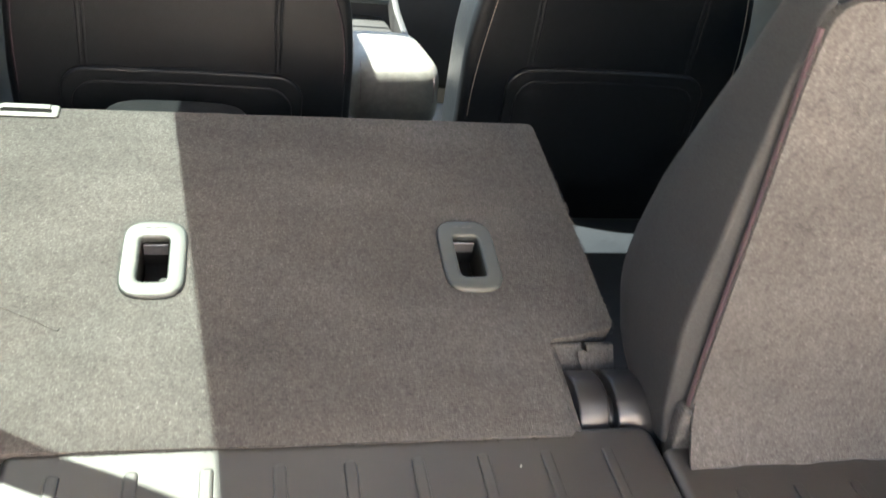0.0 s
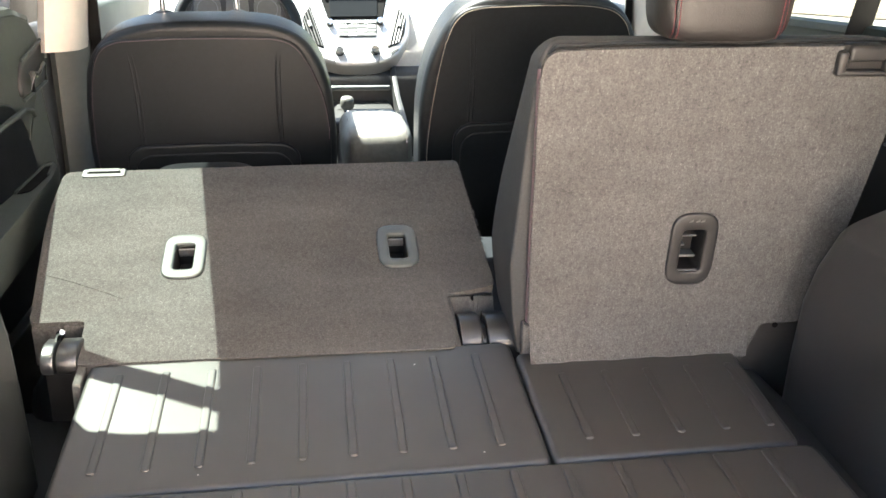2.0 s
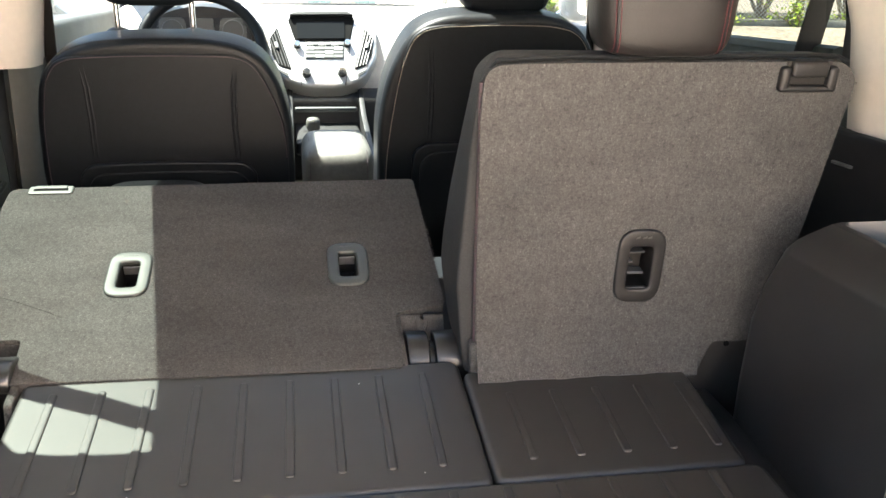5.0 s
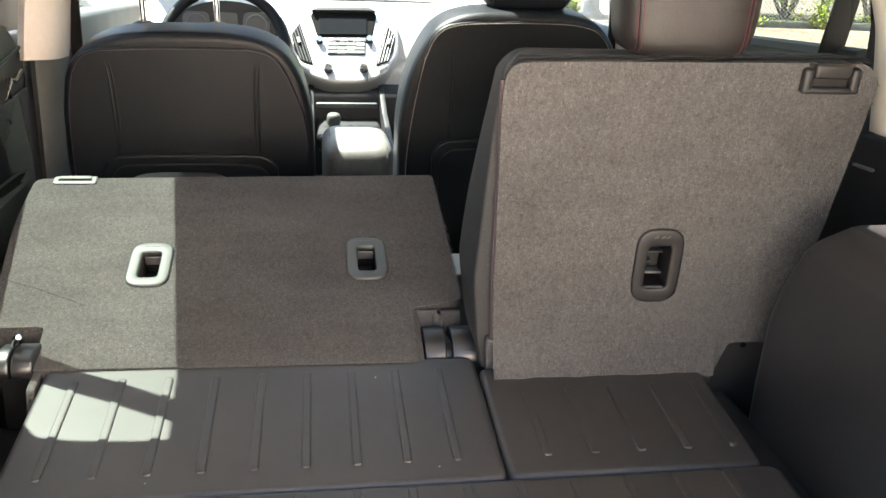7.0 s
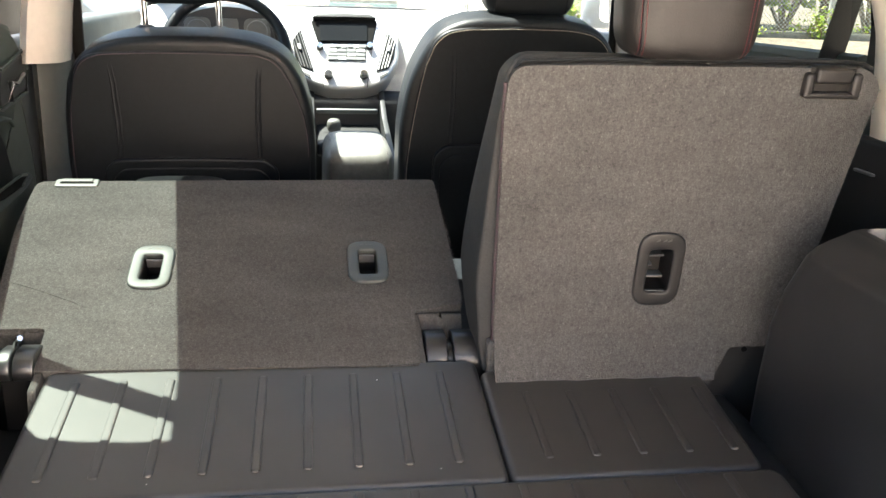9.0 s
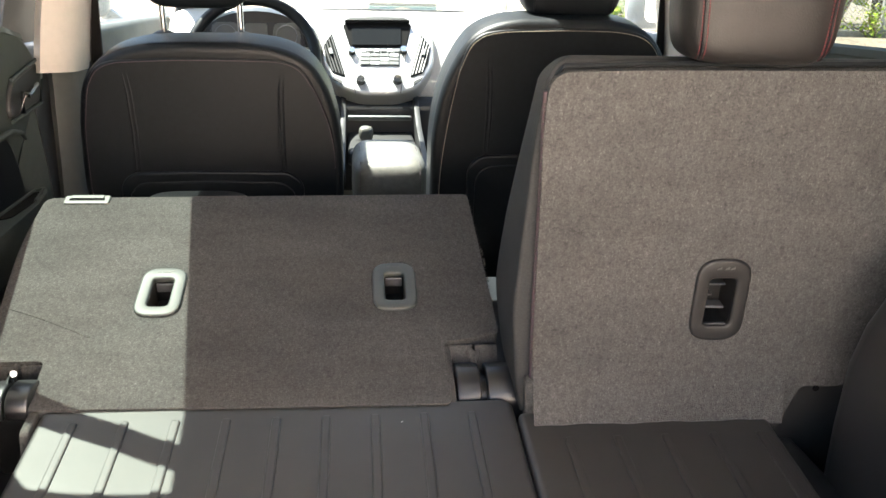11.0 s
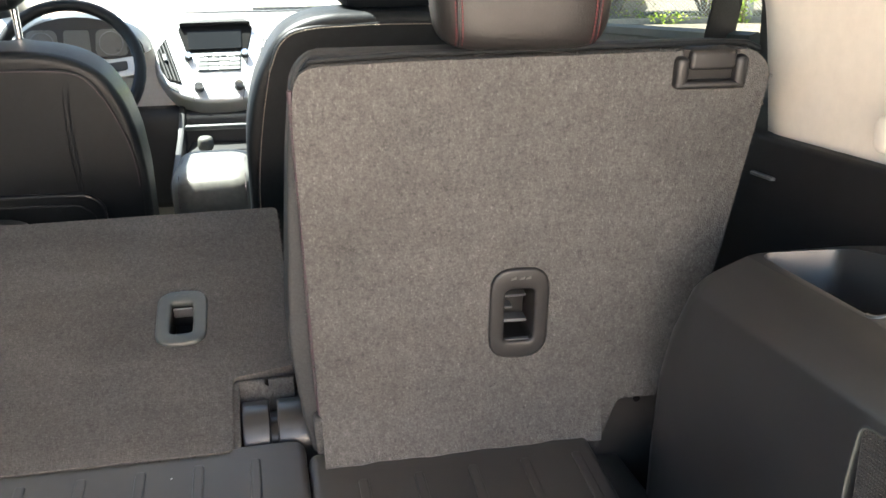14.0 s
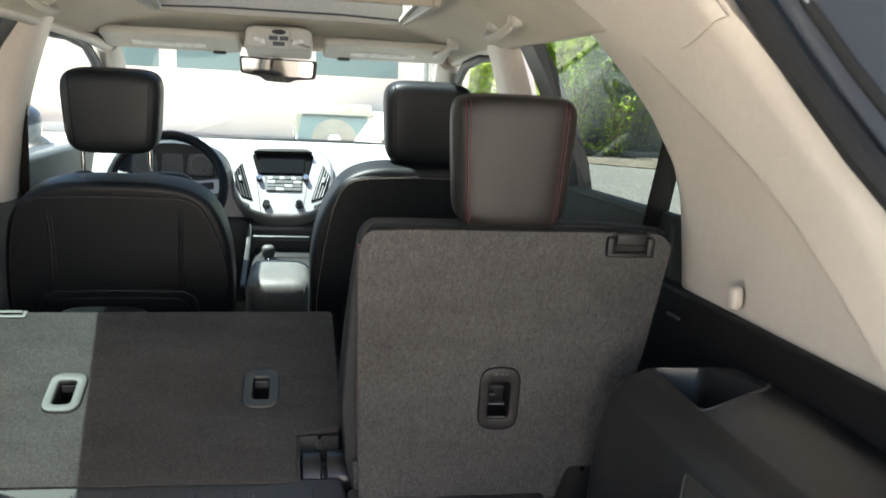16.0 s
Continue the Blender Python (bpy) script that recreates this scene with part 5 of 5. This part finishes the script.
# ---- roof fittings ----
def visor(x0, x1):
    v = thing("sun_visor", "folded pale grey sun visor with a white label", "sun visor", "sun visors")
    m = axes((0, 1.60, 1.533), (1, 0, 0), (0, -.5, .13), (0, -.25, -.97))
    part("panel", prism(rounded([(x0, 0), (x1, 0), (x1, .30), (x0, .30)], .04), -.012, .012, m, .008, 3), PALE, v)
    part("label", prism(rounded([(x0 + .09, .09), (x1 - .11, .09), (x1 - .11, .17), (x0 + .09, .17)], .003), .0125, .0145, m), WHITE, v)
    part("clip", tube([m @ Vector(((x1 if x0 < 0 else x0) + (-.05 if x0 < 0 else .05), .02, .012)), m @ Vector(((x1 if x0 < 0 else x0) + (-.09 if x0 < 0 else .09), .02, .012))], .008, 8), PLASTIC_D, v)


visor(-.56, -.135)
visor(.13, .545)
o = thing("overhead_console", "pale grey overhead console with dark buttons and lamp", "console")
om = axes((-.012, 1.40, 1.563), (.90, 0, 0), (0, .10, .80), (0, -1, .12))
part("housing", prism(rounded([(-.118, -.036), (.118, -.036), (.112, .040), (.085, .052), (-.085, .052), (-.112, .040)], .016), -.19, .0, om, .014, 4), PALE, o)
part("button_panel", prism(rounded([(-.036, -.038), (.036, -.038), (.042, .018), (.030, .042), (-.030, .042), (-.042, .018)], .010), .0005, .012, om, .005, 3), PALE, o)
part("sensor", prism([(.024 * math.cos(a), .026 + .010 * math.sin(a)) for a in (2 * math.pi * i / 20 for i in range(20))], .0125, .015, om, .001), PLASTIC_D, o)
for bx, bz, bw in ((-.018, .002, .015), (.018, .002, .015), (0, -.019, .020)):
    part("button", prism(rounded([(bx - bw, bz - .008), (bx + bw, bz - .008), (bx + bw, bz + .008), (bx - bw, bz + .008)], .002), .0125, .0155, om, .001), BEZEL, o)
for sx in (-1, 1):
    lens = [(.046 * sx, -.020), (.088 * sx, -.006), (.082 * sx, .006), (.048 * sx, -.002)]
    part("reading_lamp", prism(rounded(lens[::sx], .003), .0005, .004, om, .001), WHITE, o)
r = thing("rear_view_mirror", "dark framed rear view mirror under the roof", "mirror")
mm = axes((-.02, 1.65, 1.482), (1, -.16, -.025), (0, -.03, 1), (-.16, -1, -.03))
part("housing", prism(rounded([(-.128, .032), (-.124, -.024), (-.055, -.034), (-.042, -.046), (.042, -.048), (.056, -.038), (.127, -.030), (.131, .032)], .010), -.03, .004, mm, .006, 3), PLASTIC_D, r)
MIRROR = material("mirror_glass", (0.85, 0.85, 0.85), 0.03, metal=1.0, vary=0.01)
part("glass", prism(rounded([(-.119, .026), (-.115, -.019), (0, -.028), (.118, -.023), (.122, .026)], .010), .0045, .0065, mm), MIRROR, r)
for i in range(3):
    part("button", prism(rounded([(-.026 + .022 * i, -.042), (-.014 + .022 * i, -.042), (-.014 + .022 * i, -.036), (-.026 + .022 * i, -.036)], .001), .0045, .006, mm), BEZEL, r)
part("stem", tube([(-.02, 1.66, 1.50), (-.02, 1.72, 1.555)], .012, 8), PLASTIC_D, r)


def grab_handle(x, y0, y1, z):
    g = thing("grab_handle", "pale grey grab handle on the roof edge", "grab handle", "grab handles")
    sg = 1 if x > 0 else -1
    pts, n = [], 12
    for i in range(n + 1):
        q = i / n
        out = math.sin(math.pi * q) ** .35
        pts.append((x - sg * (.004 + .030 * out), y0 - .01 + (y1 - y0 + .02) * q, z + .006 - .040 * out))
    part("grip", tube(pts, [.010 + .003 * math.sin(math.pi * i / n) for i in range(n + 1)], 10, flat=.75), PALE, g)
    for y in (y0, y1):
        part("mount", pillow(x - .006 * sg, y, z + .004, .018, .026, .022, 3, 3, None, 0, 18, 10), PALE, g)


grab_handle(.540, .58, .80, 1.592)
grab_handle(.530, 1.32, 1.54, 1.575)
grab_handle(-.535, .58, .80, 1.592)


# ---- doors ----
DOOR = material("door_plastic", (0.038, 0.047, 0.044), 0.62, spec=0.3, vary=0.1, scale=70, bump=0.25, bump_scale=1200, stain=0.1, depth=0.0006)


def rear_door(s, side):
    dd = thing("door_panel", "grey-green inner panel of the rear door with chrome handle", "door", "rear doors")
    m = axes((0, 0, 0), (0, 1, 0), (0, 0, 1), (1, 0, 0))

    def slab(pts, r, x0, x1, bevel):
        return mirrored(prism(rounded(pts, r), x0, x1, m, bevel, 3), s)
    part("panel", slab([(.10, .40), (.935, .40), (.925, .80), (.885, 1.03), (.862, 1.12), (.80, 1.178), (.70, 1.196), (.10, 1.205)], [.01, .02, .1, .1, .05, .05, .05, .02], .735, .795, .018), DOOR, dd)
    part("window_sill", mirrored(tube([(.750, .10, 1.200), (.750, .70, 1.192), (.752, .80, 1.172)], .016, 8), s), DOOR, dd)
    part("insert", slab([(.15, .60), (.72, .60), (.70, .88), (.665, .975), (.61, 1.030), (.52, 1.048), (.40, 1.03), (.15, .98)], [.02, .02, .05, .06, .06, .06, .06, .02], .727, .745, .006), LEATHER, dd, "black recessed insert")
    part("trim_strip", mirrored(tube([(.717, .15, .985), (.717, .40, 1.000), (.717, .52, 1.008), (.719, .636, 1.014), (.724, .70, 1.002), (.728, .73, .985)], [.006, .006, .006, .006, .005, .003], 8), s), DOOR, dd)
    rest = [(-.74, .12), (-.74, .80), (-.728, .800), (-.708, .760), (-.690, .66), (-.680, .50), (-.668, .36), (-.655, .12)]
    arm = part("armrest", mirrored(prism(rounded([(-x, y) for x, y in rest], [.002, .01, .02, .03, .05, .05, .05, .01], 5), .79, .872, Matrix(), .016, 4), s), DOOR, dd, "grey-green moulded armrest")
    # thin plate on top of the armrest, painted dark as cup shade
    part("pull_cup", mirrored(prism(rounded([(.722, .52), (.728, .74), (.712, .745), (.700, .66), (.700, .54)], .012, 4), .8715, .8745, Matrix(), .001, 1), s), SHADE, arm, "near-black plate painting the shade of the armrest's pull cup")
    part("cup_rim", mirrored(tube([(.722, .52, .876), (.728, .74, .878), (.714, .752, .878), (.699, .66, .876)], .003, 6), s), DOOR, arm)
    part("lower_bin", mirrored(prism(rounded([(.74, .20), (.74, .84), (.715, .80), (.705, .60), (.705, .25)], .02, 4), .42, .64, Matrix(), .012, 3), s), PLASTIC_D, dd)
    # plate stands proud of the panel; its dark colour paints the recess shade
    h = part("handle_recess", slab([(.672, 1.030), (.832, 1.046), (.850, 1.09), (.838, 1.128), (.690, 1.100), (.668, 1.06)], .02, .728, .742, .005), PLASTIC_D, dd, "proud plate painted dark for the shade behind the handle")
    part("recess_rim", mirrored(tube([(.728, y, z) for y, z in ((.690, 1.104), (.838, 1.132), (.854, 1.09), (.834, 1.042), (.675, 1.026))], .004, 6), s), DOOR, h)
    part("door_handle", mirrored(tube([(.716, .700, 1.040), (.714, .702, 1.078), (.714, .730, 1.072), (.716, .790, 1.086)], [.006, .007, .007, .005], 8), s), CHROME, h, "chrome door handle")
    return dd


rear_door(-1, "left")
rear_door(1, "right")
for s in (-1, 1):
    dd = thing("door_panel", "grey inner panel of the front door", "door", "front doors")
    part("panel", mirrored(rbox(.745, .795, 1.10, 2.3, .40, 1.175, .03, 4), s), CLOTH_T, dd)
    part("armrest", mirrored(rbox(.66, .76, 1.15, 1.75, .88, .95, .03, 4), s), PLASTIC_D, dd)


# ---- belts ----
def belt(s, pts, across=(0.0, 1.0)):
    q = thing("seat_belt", "black seat belt webbing hanging beside the rear window", "seat belt", "seat belts")
    rings = []
    for x, y, z, w in pts:
        a, c, t = across[0] * w / 2, across[1] * w / 2, .0012
        rings.append([(s * (x - a - t * across[1]), y - c + t * across[0], z), (s * (x - a + t * across[1]), y - c - t * across[0], z), (s * (x + a + t * across[1]), y + c - t * across[0], z), (s * (x + a - t * across[1]), y + c + t * across[0], z)])
    part("webbing", loft(rings), BELT, q)
    part("guide", mirrored(rbox(pts[0][0] - .012, pts[0][0] + .012, pts[0][1] - .035, pts[0][1] + .035, pts[0][2] - .012, pts[0][2] + .012, .008, 3), s), PLASTIC_D, q)


belt(1, [(.736, .118, 1.40, .056), (.733, .128, 1.33, .058), (.724, .152, 1.20, .061), (.713, .172, 1.06, .061)], (.93, .37))
belt(-1, [(.575, .062, 1.60, .046), (.60, .07, 1.46, .046), (.615, .08, 1.33, .046), (.63, .085, 1.20, .046), (.64, .09, 1.06, .046)])

for s in (-1, 1):
    belt(s, [(.652, 1.0, 1.40, .040), (.652, 1.0, 1.25, .040), (.654, 1.0, 1.05, .040), (.66, .98, .70, .040)], (.8, .6))
    d_m = thing("door_mirror", "dark door mirror outside the front window", "door mirror", "door mirrors")
    part("housing", mirrored(pillow(.995, 2.05, 1.235, .105, .06, .080, 3, 3), s), PAINT, d_m)
    part("glass", mirrored(prism(rounded([(-.085, -.05), (.085, -.05), (.08, .055), (-.085, .05)], .03), 0, .003, axes((1.012, 1.985, 1.235), (.9, 0, 0), (0, 0, 1), (0, -1, 0)), .001), s), MIRROR, d_m)
    part("arm", mirrored(tube([(.86, 2.10, 1.13), (.95, 2.07, 1.20)], .03, 8), s), PAINT, d_m)
